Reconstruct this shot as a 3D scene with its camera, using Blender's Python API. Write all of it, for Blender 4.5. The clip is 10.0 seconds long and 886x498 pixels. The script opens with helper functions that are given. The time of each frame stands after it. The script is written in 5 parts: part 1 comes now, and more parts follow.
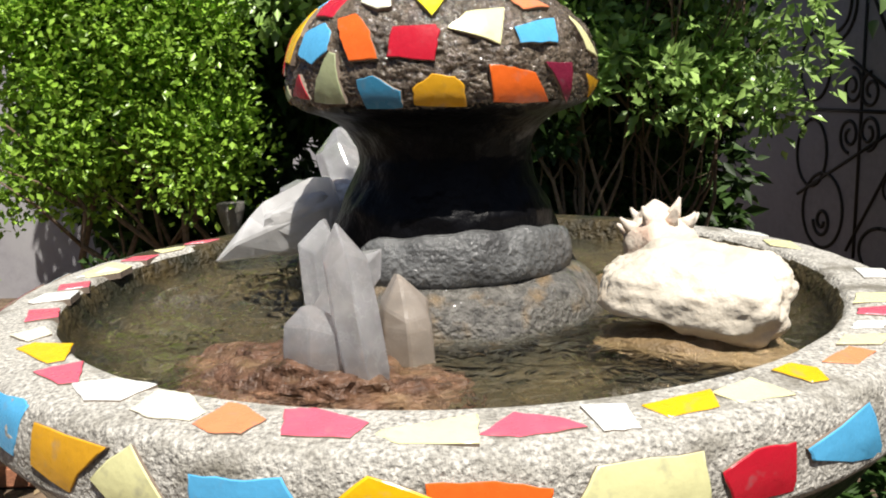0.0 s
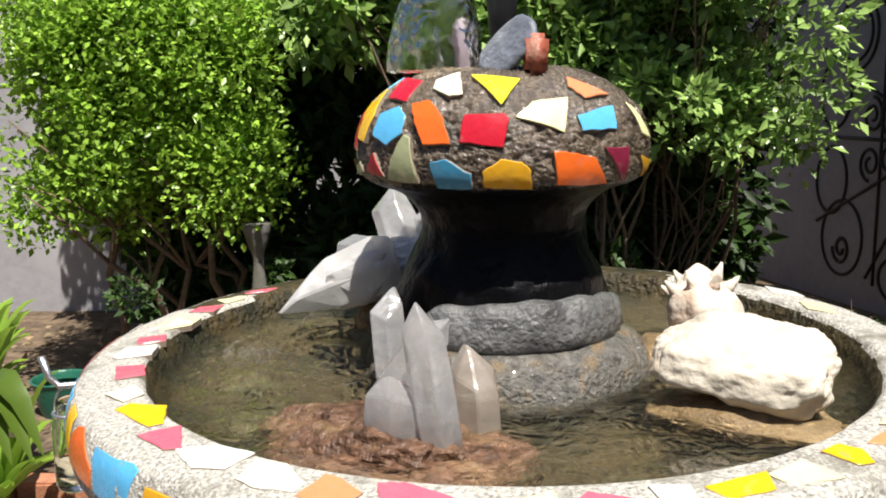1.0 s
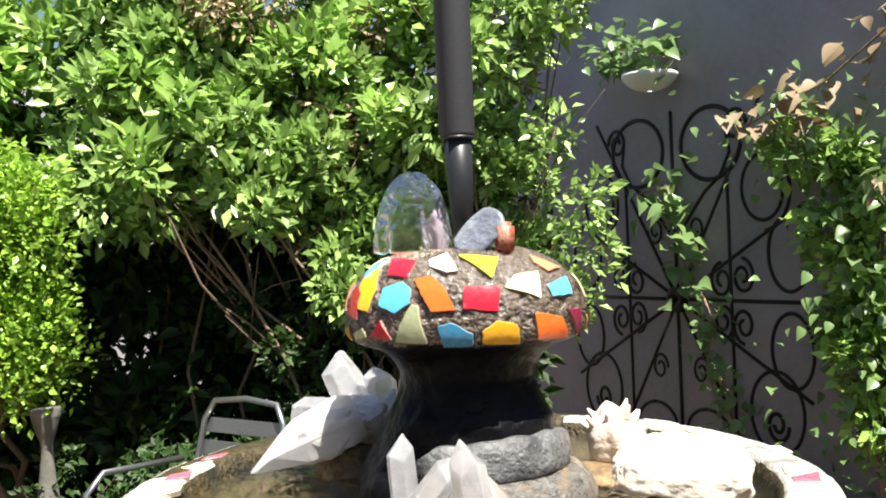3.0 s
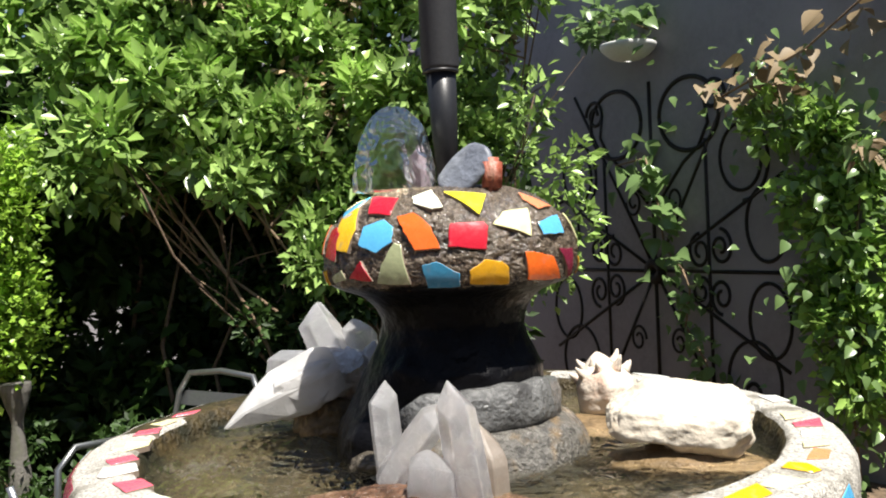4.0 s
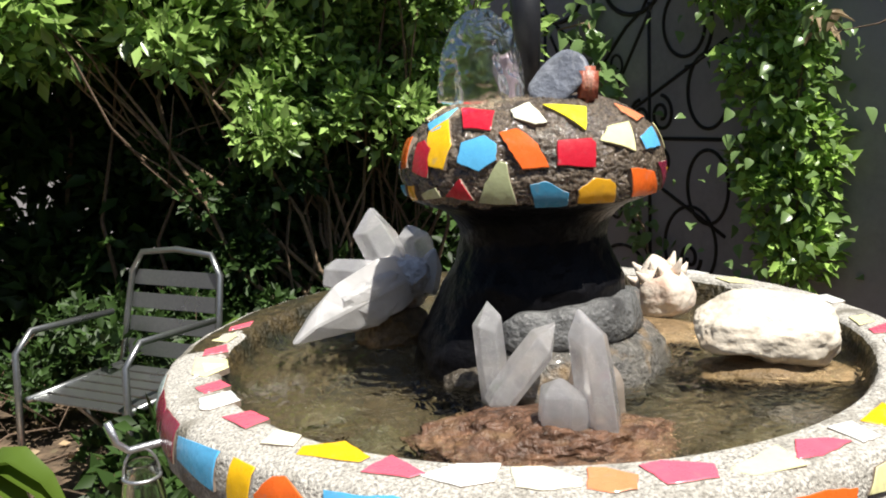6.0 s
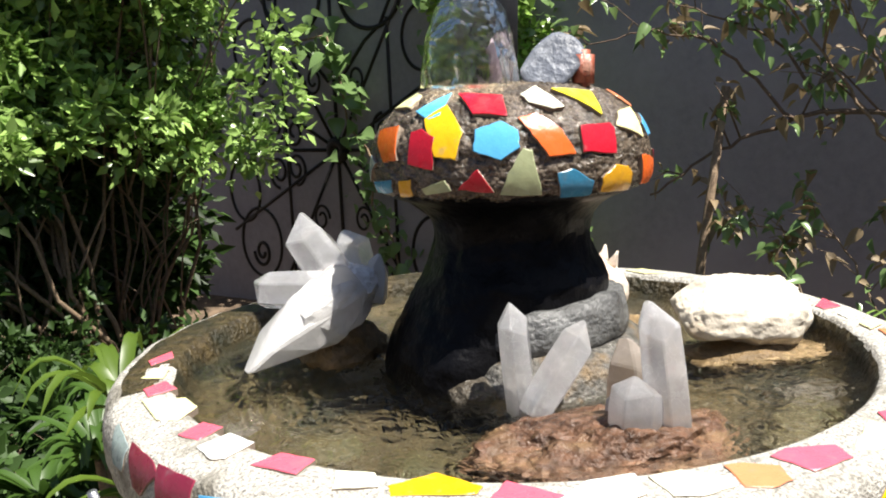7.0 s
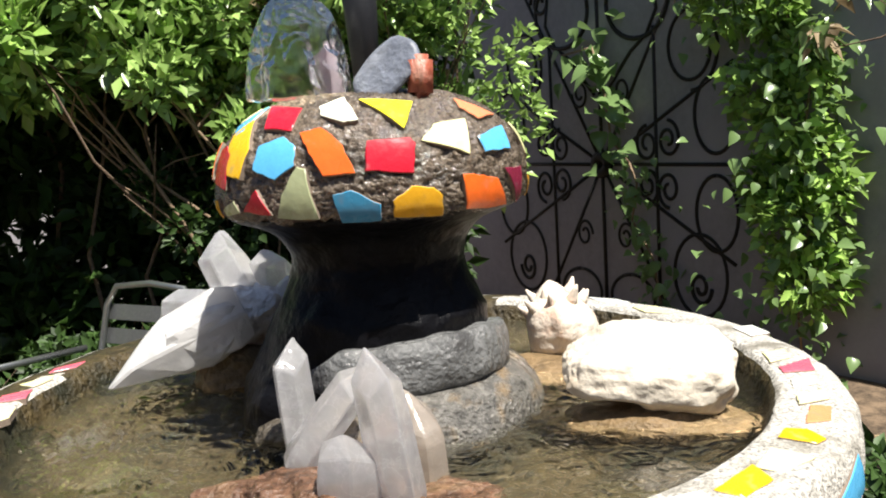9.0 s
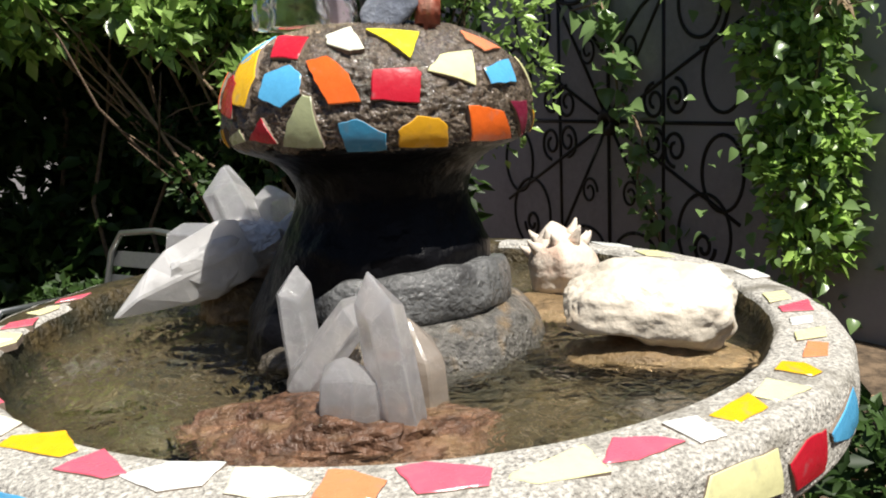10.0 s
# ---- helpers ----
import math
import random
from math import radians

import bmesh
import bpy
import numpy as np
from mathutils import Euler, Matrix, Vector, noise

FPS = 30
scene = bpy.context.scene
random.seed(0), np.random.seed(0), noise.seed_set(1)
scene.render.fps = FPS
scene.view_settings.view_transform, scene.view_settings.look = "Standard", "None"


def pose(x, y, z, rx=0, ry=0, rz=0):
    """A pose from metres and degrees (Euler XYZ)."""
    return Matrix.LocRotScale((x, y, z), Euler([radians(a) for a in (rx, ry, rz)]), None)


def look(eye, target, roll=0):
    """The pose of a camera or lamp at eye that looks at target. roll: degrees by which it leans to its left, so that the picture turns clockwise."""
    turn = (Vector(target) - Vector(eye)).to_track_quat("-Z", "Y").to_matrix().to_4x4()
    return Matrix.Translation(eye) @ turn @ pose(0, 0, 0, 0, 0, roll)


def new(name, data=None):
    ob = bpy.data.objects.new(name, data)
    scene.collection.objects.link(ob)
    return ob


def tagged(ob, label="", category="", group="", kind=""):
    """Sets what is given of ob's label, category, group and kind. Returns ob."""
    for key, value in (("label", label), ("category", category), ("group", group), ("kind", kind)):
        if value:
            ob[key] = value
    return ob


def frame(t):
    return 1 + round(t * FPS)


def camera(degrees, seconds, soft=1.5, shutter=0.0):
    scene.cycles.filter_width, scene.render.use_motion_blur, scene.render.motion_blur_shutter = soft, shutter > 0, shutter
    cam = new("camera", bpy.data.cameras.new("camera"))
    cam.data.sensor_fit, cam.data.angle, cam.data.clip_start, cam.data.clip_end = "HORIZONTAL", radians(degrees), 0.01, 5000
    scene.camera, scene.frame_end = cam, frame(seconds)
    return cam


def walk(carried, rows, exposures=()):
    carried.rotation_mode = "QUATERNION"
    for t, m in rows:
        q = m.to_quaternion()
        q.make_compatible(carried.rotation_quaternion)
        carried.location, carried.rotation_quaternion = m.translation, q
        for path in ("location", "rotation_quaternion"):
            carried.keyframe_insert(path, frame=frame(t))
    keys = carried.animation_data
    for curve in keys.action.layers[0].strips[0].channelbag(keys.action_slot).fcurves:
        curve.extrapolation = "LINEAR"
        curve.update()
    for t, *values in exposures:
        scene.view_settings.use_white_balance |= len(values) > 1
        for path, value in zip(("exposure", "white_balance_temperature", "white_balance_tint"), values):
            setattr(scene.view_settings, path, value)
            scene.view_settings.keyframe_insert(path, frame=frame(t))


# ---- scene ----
cam = camera(52.58, 10.0, soft=1.9)
PATH = [
    (0.0, (0.0000, -0.9167, 0.9572), (0.0037, 0.0650, 0.7668), -1.81),
    (0.5, (-0.0022, -0.9260, 1.0179), (-0.0217, 0.0505, 0.8032), -1.77),
    (1.0, (-0.0463, -0.9631, 1.0210), (-0.0572, 0.0215, 0.8461), -1.05),
    (1.2, (-0.136, -0.986, 1.018), (-0.076, 0.996, 0.758), -2.5),
    (1.5, (-0.2796, -1.0341, 1.0267), (-0.1570, -0.0451, 0.9451), -3.71),
    (2.0, (-0.3117, -1.0830, 1.0463), (-0.1031, -0.1058, 1.0069), -3.66),
    (2.5, (-0.3150, -1.1219, 1.0595), (-0.0697, -0.1526, 1.0469), -2.67),
    (2.7, (-0.3200, -1.1219, 1.0552), (-0.0690, -0.1539, 1.0512), -2.43),
    (3.8, (-0.3252, -1.0680, 0.9929), (-0.0318, -0.1121, 1.0017), -2.44),
    (4.0, (-0.3171, -1.0540, 0.9916), (-0.0298, -0.0964, 0.9706), -2.55),
    (4.5, (-0.3119, -1.0357, 0.9853), (-0.0333, -0.0792, 0.8988), -2.25),
    (5.0, (-0.3154, -1.0084, 0.9885), (-0.0434, -0.0538, 0.8676), -2.22),
    (5.2, (-0.3545, -1.0016, 1.0456), (-0.0560, -0.0601, 0.8892), -2.11),
    (6.3, (-0.5182, -0.8732, 1.0721), (-0.0960, 0.0137, 0.8844), -2.56),
    (6.5, (-0.5435, -0.7992, 1.0838), (-0.0513, 0.0505, 0.8948), -2.18),
    (7.0, (-0.7035, -0.7085, 1.0387), (-0.0620, 0.0382, 0.8627), -2.47),
    (7.5, (-0.8066, -0.7088, 1.0340), (-0.1188, -0.0084, 0.8427), -3.99),
    (7.7, (-0.770, -0.705, 1.050), (0.587, 0.708, 0.648), -5.1),
    (8.0, (-0.6571, -0.7390, 1.0844), (-0.0369, 0.0250, 0.9062), -5.35),
    (8.2, (-0.510, -0.785, 1.074), (0.584, 0.861, 0.764), -5.4),
    (8.5, (-0.3389, -0.8500, 1.0582), (0.0903, 0.0420, 0.9164), -5.40),
    (9.0, (-0.2366, -0.8749, 1.0118), (0.0987, 0.0564, 0.8696), -3.61),
    (9.5, (-0.2200, -0.8796, 0.9851), (0.0998, 0.0529, 0.8173), -3.14),
    (10.0, (-0.2406, -0.8823, 0.9892), (0.0861, 0.0441, 0.8016), -2.63),
]
walk(cam, [(t, look(eye, aim, roll)) for t, eye, aim, roll in PATH], exposures=[(0.0, 0.55), (0.5, 0.65), (1.0, 0.7), (1.6, 1.15), (2.5, 1.6), (3.8, 1.05), (4.5, 0.67), (5.0, 0.65), (6.5, 0.8), (7.0, 1.03), (7.5, 1.03), (8.0, 1.2), (8.6, 1.2), (9.0, 1.0), (10.0, 0.55)])

# ---- light ----
SUN_AZ, SUN_EL = -72.0, 65.0
to_sun = Vector((math.cos(radians(SUN_AZ)) * math.cos(radians(SUN_EL)), math.sin(radians(SUN_AZ)) * math.cos(radians(SUN_EL)), math.sin(radians(SUN_EL))))
world = bpy.data.worlds.new("sky")
scene.world = world
world.use_nodes = True
wn = world.node_tree.nodes
sky = wn.new("ShaderNodeTexSky")
sky.sky_type = "NISHITA"
sky.sun_disc = False
sky.sun_elevation = radians(SUN_EL)
sky.sun_rotation = radians(90.0 - SUN_AZ)
wn["Background"].inputs["Strength"].default_value = 0.05
world.node_tree.links.new(sky.outputs["Color"], wn["Background"].inputs["Color"])
sun_data = bpy.data.lights.new("sun", "SUN")
sun_data.energy = 5.0
sun_data.angle = radians(0.53)
sun_data.color = (1.0, 0.95, 0.87)
sun = new("sun", sun_data)
sun.matrix_world = look(to_sun * 30, (0, 0, 0))


# ---- materials ----
def material(name, color, rough=0.6, metal=0.0, vary=0.25, grain=40.0, bump=0.2, bump_scale=None, stains=None, stain_scale=4.0, stain_at=0.55,
             spec=0.5, coat=0.0, random_tint=0.0, transmission=0.0, ior=1.45, sss=0.0, rough_vary=0.1, island=False):
    m = bpy.data.materials.new(name)
    m.use_nodes = True
    nt = m.node_tree
    n, l = nt.nodes, nt.links
    bsdf = n["Principled BSDF"]
    tex = n.new("ShaderNodeTexCoord")
    fine = n.new("ShaderNodeTexNoise")
    fine.inputs["Scale"].default_value = grain
    fine.inputs["Detail"].default_value = 8.0
    fine.inputs["Roughness"].default_value = 0.65
    broad = n.new("ShaderNodeTexNoise")
    broad.inputs["Scale"].default_value = stain_scale
    broad.inputs["Detail"].default_value = 5.0
    for t in (fine, broad):
        l.new(tex.outputs["Object"], t.inputs["Vector"])
    ramp = n.new("ShaderNodeValToRGB")
    c = Vector(color)
    lo, hi = c * (1 - vary), c * (1 + vary)
    ramp.color_ramp.elements[0].position, ramp.color_ramp.elements[1].position = 0.3, 0.7
    ramp.color_ramp.elements[0].color = (*lo, 1)
    ramp.color_ramp.elements[1].color = (*[min(1.0, v) for v in hi], 1)
    l.new(fine.outputs["Fac"], ramp.inputs["Fac"])
    out = ramp.outputs["Color"]
    if stains:
        mask = n.new("ShaderNodeValToRGB")
        mask.color_ramp.elements[0].position, mask.color_ramp.elements[1].position = stain_at - 0.07, stain_at + 0.12
        l.new(broad.outputs["Fac"], mask.inputs["Fac"])
        mix = n.new("ShaderNodeMix")
        mix.data_type = "RGBA"
        l.new(mask.outputs["Color"], mix.inputs["Factor"])
        l.new(out, mix.inputs["A"])
        mix.inputs["B"].default_value = (*stains, 1)
        out = mix.outputs["Result"]
    if random_tint:
        info = n.new("ShaderNodeNewGeometry") if island else n.new("ShaderNodeObjectInfo")
        rnd = info.outputs["Random Per Island"] if island else info.outputs["Random"]
        span = n.new("ShaderNodeMapRange")
        span.inputs["To Min"].default_value, span.inputs["To Max"].default_value = 1 - random_tint, 1 + random_tint
        l.new(rnd, span.inputs["Value"])
        hsv = n.new("ShaderNodeHueSaturation")
        l.new(span.outputs["Result"], hsv.inputs["Value"])
        l.new(out, hsv.inputs["Color"])
        out = hsv.outputs["Color"]
    l.new(out, bsdf.inputs["Base Color"])
    rr = n.new("ShaderNodeMapRange")
    rr.inputs["To Min"].default_value, rr.inputs["To Max"].default_value = max(0.02, rough - rough_vary), min(1.0, rough + rough_vary)
    l.new(broad.outputs["Fac"], rr.inputs["Value"])
    l.new(rr.outputs["Result"], bsdf.inputs["Roughness"])
    bsdf.inputs["Metallic"].default_value = metal
    bsdf.inputs["Specular IOR Level"].default_value = spec
    bsdf.inputs["Coat Weight"].default_value = coat
    bsdf.inputs["Coat Roughness"].default_value = 0.05
    bsdf.inputs["IOR"].default_value = ior
    bsdf.inputs["Transmission Weight"].default_value = transmission
    bsdf.inputs["Subsurface Weight"].default_value = sss
    bsdf.inputs["Subsurface Radius"].default_value = (0.02, 0.02, 0.02)
    bsdf.inputs["Subsurface Scale"].default_value = 0.5
    if bump:
        rough_tex = n.new("ShaderNodeTexNoise")
        rough_tex.inputs["Scale"].default_value = bump_scale or grain * 2
        rough_tex.inputs["Detail"].default_value = 6.0
        l.new(tex.outputs["Object"], rough_tex.inputs["Vector"])
        b = n.new("ShaderNodeBump")
        b.inputs["Strength"].default_value = bump
        b.inputs["Distance"].default_value = min(0.012, 1.1 / (bump_scale or grain * 2))
        l.new(rough_tex.outputs["Fac"], b.inputs["Height"])
        l.new(b.outputs["Normal"], bsdf.inputs["Normal"])
    return m


def leaf_material(name, color, rough=0.4, glow=0.48):
    m = bpy.data.materials.new(name)
    m.use_nodes = True
    n, l = m.node_tree.nodes, m.node_tree.links
    bsdf = n["Principled BSDF"]
    geo = n.new("ShaderNodeNewGeometry")
    ramp = n.new("ShaderNodeValToRGB")
    c = Vector(color)
    ramp.color_ramp.elements[0].color = (*(c * 0.4), 1)
    ramp.color_ramp.elements[1].color = (*[min(1, v) for v in Vector((c.x * 1.6, c.y * 1.45, c.z * 1.5))], 1)
    l.new(geo.outputs["Random Per Island"], ramp.inputs["Fac"])
    l.new(ramp.outputs["Color"], bsdf.inputs["Base Color"])
    bsdf.inputs["Roughness"].default_value = rough
    trans = n.new("ShaderNodeBsdfTranslucent")
    l.new(ramp.outputs["Color"], trans.inputs["Color"])
    mix = n.new("ShaderNodeMixShader")
    mix.inputs["Fac"].default_value = glow
    l.new(bsdf.outputs["BSDF"], mix.inputs[1])
    l.new(trans.outputs["BSDF"], mix.inputs[2])
    l.new(mix.outputs["Shader"], n["Material Output"].inputs["Surface"])
    return m


CEMENT = material("pale_cement", (0.455, 0.435, 0.39), 0.85, vary=0.75, grain=300, bump=1.0, bump_scale=260, stains=(0.20, 0.185, 0.15), stain_scale=22, stain_at=0.58)
# wide tone speckle: lighter sand grains, also standing in for wet glints
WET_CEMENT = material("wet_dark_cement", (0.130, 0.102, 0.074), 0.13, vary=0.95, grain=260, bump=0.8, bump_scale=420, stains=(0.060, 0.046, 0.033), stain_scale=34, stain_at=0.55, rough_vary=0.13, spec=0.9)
# wet dark cement, blackened further to hold the shade under the cap
BLACK_STEM = material("near_black_cement", (0.004, 0.004, 0.005), 0.36, spec=0.14, vary=0.5, grain=30, bump=0.5, bump_scale=45, rough_vary=0.15)
BOWL_FLOOR = material("algae_stained_cement", (0.062, 0.045, 0.018), 0.5, vary=0.8, grain=60, bump=1.0, bump_scale=120, stains=(0.018, 0.018, 0.008), stain_scale=12, stain_at=0.52)
TILE = {}
for _name, _c in dict(red=(0.52, 0.012, 0.03), orange=(0.78, 0.14, 0.02), blue=(0.10, 0.42, 0.72), deep_blue=(0.05, 0.25, 0.42), yellow=(0.86, 0.50, 0.01), lemon=(0.9, 0.78, 0.03),
                      cream=(0.82, 0.80, 0.42), pale=(0.78, 0.77, 0.60), white=(0.78, 0.80, 0.76), sage=(0.42, 0.46, 0.26), maroon=(0.22, 0.02, 0.05), mustard=(0.70, 0.36, 0.02),
                      pink=(0.76, 0.12, 0.18), peach=(0.85, 0.27, 0.12), grey=(0.30, 0.36, 0.36)).items():
    TILE[_name] = material("glazed_" + _name, _c, 0.28, vary=0.08, grain=60, bump=0.06, stains=tuple(v * 0.55 + 0.10 for v in _c), stain_scale=75, stain_at=0.66, spec=0.5, random_tint=0.08, rough_vary=0.14)
TILE_EDGE = material("tile_body", (0.22, 0.17, 0.13), 0.85, vary=0.2, grain=200)
LEAF_HEDGE = leaf_material("hedge_leaf", (0.30, 0.525, 0.065), 0.35, glow=0.36)
LEAF_DARK = leaf_material("shrub_leaf", (0.29, 0.47, 0.13), 0.28, glow=0.3)
LEAF_LIGHT = leaf_material("climber_leaf", (0.31, 0.52, 0.12), 0.28, glow=0.32)
# leaf green darkened so that the colour itself carries the shade
LEAF_SHADE_TINT = leaf_material("shade_tinted_leaf", (0.04, 0.09, 0.018), 0.55, glow=0.3)
LEAF_PALM = leaf_material("palm_leaf", (0.12, 0.21, 0.026), glow=0.3)
BARK = material("bark", (0.16, 0.11, 0.075), 0.9, vary=0.4, grain=40, bump=0.7)
PALE_BARK = material("pale_bark", (0.24, 0.17, 0.11), 0.9, vary=0.35, grain=50, bump=0.5)
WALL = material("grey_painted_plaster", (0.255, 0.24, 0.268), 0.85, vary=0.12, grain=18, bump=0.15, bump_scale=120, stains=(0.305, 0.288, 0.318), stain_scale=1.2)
IRON = material("black_wrought_iron", (0.015, 0.013, 0.012), 0.55, metal=0.3, vary=0.4, grain=60, bump=0.3)
SOIL = material("leaf_littered_soil", (0.10, 0.07, 0.045), 0.95, vary=0.6, grain=30, bump=0.8, stains=(0.20, 0.14, 0.09), stain_scale=9)
PAVING = material("pale_paving", (0.42, 0.33, 0.24), 0.9, vary=0.25, grain=25, bump=0.3)


# ---- building helpers ----
def mesh_of(bm, name, mat, smooth=True):
    me = bpy.data.meshes.new(name)
    bm.to_mesh(me)
    bm.free()
    if smooth:
        me.polygons.foreach_set("use_smooth", [True] * len(me.polygons))
    for m in (mat if isinstance(mat, (list, tuple)) else [mat]):
        me.materials.append(m)
    return me


def part(name, bm, mat, parent=None, label="", smooth=True):
    ob = new(name, mesh_of(bm, name, mat, smooth))
    if parent:
        ob.parent = parent
    if label:
        ob["label"] = label
    return ob


def empty(name, at=(0, 0, 0)):
    ob = new(name)
    ob.location = at
    return ob


def lathe(profile, seg=96, wobble=0.0, freq=6.0, seed=0.0, closed_bottom=False):
    """A turned body from (radius, height) pairs, with an uneven surface."""
    bm = bmesh.new()
    rings = []
    for r, z in profile:
        ring = []
        for i in range(seg):
            a = 2 * math.pi * i / seg
            p = Vector((math.cos(a) * r, math.sin(a) * r, z))
            if wobble and r > 0.01:
                d = noise.fractal(p * freq + Vector((seed, seed, seed)), 0.8, 2.0, 4) * wobble
                p += Vector((math.cos(a), math.sin(a), 0.4)) * d
            ring.append(bm.verts.new(p))
        rings.append(ring)
    for a, b in zip(rings, rings[1:]):
        for i in range(seg):
            j = (i + 1) % seg
            bm.faces.new((a[i], a[j], b[j], b[i]))
    if closed_bottom:
        bm.faces.new(list(reversed(rings[0])))
        bm.faces.new(rings[-1])
    bmesh.ops.recalc_face_normals(bm, faces=bm.faces)
    return bm


def refine(profile, n):
    """A smooth curve (Catmull-Rom) through the profile, n steps a span."""
    out = []
    pts = [profile[0], *profile, profile[-1]]
    for i in range(1, len(pts) - 2):
        p0, p1, p2, p3 = (np.array(pts[i + k], float) for k in (-1, 0, 1, 2))
        for k in range(n):
            t = k / n
            q = 0.5 * (2 * p1 + (p2 - p0) * t + (2 * p0 - 5 * p1 + 4 * p2 - p3) * t * t + (3 * p1 - p0 - 3 * p2 + p3) * t ** 3)
            out.append((max(0.0, float(q[0])), float(q[1])))
    out.append(tuple(profile[-1]))
    return out


def tube(bm, pts, radii, seg=8, caps=True):
    """A round bar along the points."""
    pts = [Vector(p) for p in pts]
    if not isinstance(radii, (list, tuple)):
        radii = [radii] * len(pts)
    rings = []
    side = None
    for i, p in enumerate(pts):
        d = (pts[min(i + 1, len(pts) - 1)] - pts[max(i - 1, 0)]).normalized()
        if side is None:
            side = d.orthogonal().normalized()
        side = (side - d * side.dot(d)).normalized()
        up = d.cross(side)
        rings.append([bm.verts.new(p + (side * math.cos(2 * math.pi * k / seg) + up * math.sin(2 * math.pi * k / seg)) * radii[i]) for k in range(seg)])
    for a, b in zip(rings, rings[1:]):
        for k in range(seg):
            bm.faces.new((a[k], a[(k + 1) % seg], b[(k + 1) % seg], b[k]))
    if caps:
        bm.faces.new(list(reversed(rings[0])))
        bm.faces.new(rings[-1])
    return bm


def box(bm, size, m, bevel=0.0):
    made = bmesh.ops.create_cube(bm, size=1.0, matrix=m @ Matrix.Diagonal((*size, 1)))
    if bevel:
        edges = {e for v in made["verts"] for e in v.link_edges}
        bmesh.ops.bevel(bm, geom=list(edges), offset=bevel, segments=2, affect="EDGES")
    return bm


def leaves_mesh(name, places, axes, sizes, mat, ratio=0.45, seed=1):
    """Many small folded leaves: places (n, 3), axes (n, 3) the way each points, sizes (n)."""
    rng = np.random.default_rng(seed)
    n = len(places)
    axes = axes / np.linalg.norm(axes, axis=1, keepdims=True)
    other = rng.normal(size=(n, 3)) * 0.55 + np.array((0.1, -0.55, 0.8))
    side = np.cross(axes, other)
    side /= np.linalg.norm(side, axis=1, keepdims=True) + 1e-9
    up = np.cross(side, axes)
    s = sizes[:, None]
    mid = places + axes * s * 0.45
    lift = up * s * 0.12
    verts = np.stack([places, mid + side * s * ratio * 0.5 + lift, places + axes * s, mid - side * s * ratio * 0.5 + lift], 1).reshape(-1, 3)
    base = np.arange(n)[:, None] * 4
    faces = np.concatenate([base + np.array([0, 1, 2]), base + np.array([0, 2, 3])], 1).reshape(-1, 3)
    me = bpy.data.meshes.new(name)
    me.vertices.add(len(verts))
    me.vertices.foreach_set("co", verts.ravel())
    me.loops.add(faces.size)
    me.loops.foreach_set("vertex_index", faces.ravel())
    me.polygons.add(len(faces))
    me.polygons.foreach_set("loop_start", np.arange(len(faces)) * 3)
    me.polygons.foreach_set("loop_total", np.full(len(faces), 3))
    me.update(calc_edges=True)
    me.materials.append(mat)
    return me


def foliage(name, count, clumps, spread, leaf, mat, seed, parent=None, droop=0.2, toward=(0, -0.5, 0.5), ratio=0.5):
    """Leaves gathered in clumps; clumps: (n, 3) centres."""
    rng = np.random.default_rng(seed)
    clumps = np.asarray(clumps)
    which = rng.integers(0, len(clumps), count)
    size = rng.uniform(0.5, 1.3, len(clumps))[which][:, None]
    d = rng.normal(size=(count, 3))
    d /= np.linalg.norm(d, axis=1, keepdims=True)
    off = d * (rng.uniform(0.15, 1.0, (count, 1)) ** 0.5) * spread * size
    axes = d * 0.8 + rng.normal(size=(count, 3)) * 0.6 + np.array(toward) * 0.6
    axes[:, 2] -= droop
    sizes = leaf * rng.uniform(0.6, 1.35, count)
    ob = new(name, leaves_mesh(name, clumps[which] + off, axes, sizes, mat, ratio, seed))
    if parent:
        ob.parent = parent
    return ob

# ---- the fountain: bowl, stem, cap ----
AX = 0.008          # the fountain's axis stands here in x
GROUND = -0.60
RIM = 0.75
CAP = [(0.0, 1.045), (0.05, 1.044), (0.085, 1.039), (0.117, 1.023), (0.140, 1.003), (0.151, 0.982), (0.155, 0.958), (0.152, 0.938), (0.140, 0.927)]
FACE = [(0.437, 0.7475), (0.446, 0.738), (0.450, 0.72), (0.449, 0.70), (0.440, 0.682)]
TOP = [(0.385, 0.752), (0.41, 0.751), (0.437, 0.7475)]
SURFACE = {"cap": refine(CAP, 8), "face": refine(FACE, 8), "top": refine(TOP, 8)}

fountain = tagged(empty("mosaic_fountain", (AX, 0, GROUND)), "cement bowl fountain with mushroom cap and bright broken-tile mosaic", "fountain")


def under(ob, parent):
    """Keeps world coordinates of the mesh under a parent that stands away from the origin."""
    ob.parent = parent
    ob.matrix_parent_inverse = Matrix.Translation(-Vector(parent.location))
    return ob


bowl_outer = [(0.10, 0.42), (0.16, 0.43), (0.27, 0.50), (0.365, 0.585), (0.415, 0.645), (0.436, 0.676), (0.448, 0.69), (0.4495, 0.70), (0.450, 0.72), (0.446, 0.738), (0.437, 0.7475),
              (0.41, 0.751), (0.388, 0.7515), (0.381, 0.749), (0.374, 0.738), (0.366, 0.715), (0.352, 0.69), (0.31, 0.665), (0.2, 0.655), (0.10, 0.65)]
bowl_prof = refine(bowl_outer, 4)
bm = lathe(bowl_prof, seg=220, wobble=0.0022, freq=20, seed=3.0)
for v in bm.verts:
    v.co.x += AX
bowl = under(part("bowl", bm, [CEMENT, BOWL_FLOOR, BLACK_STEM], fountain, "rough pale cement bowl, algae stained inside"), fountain)
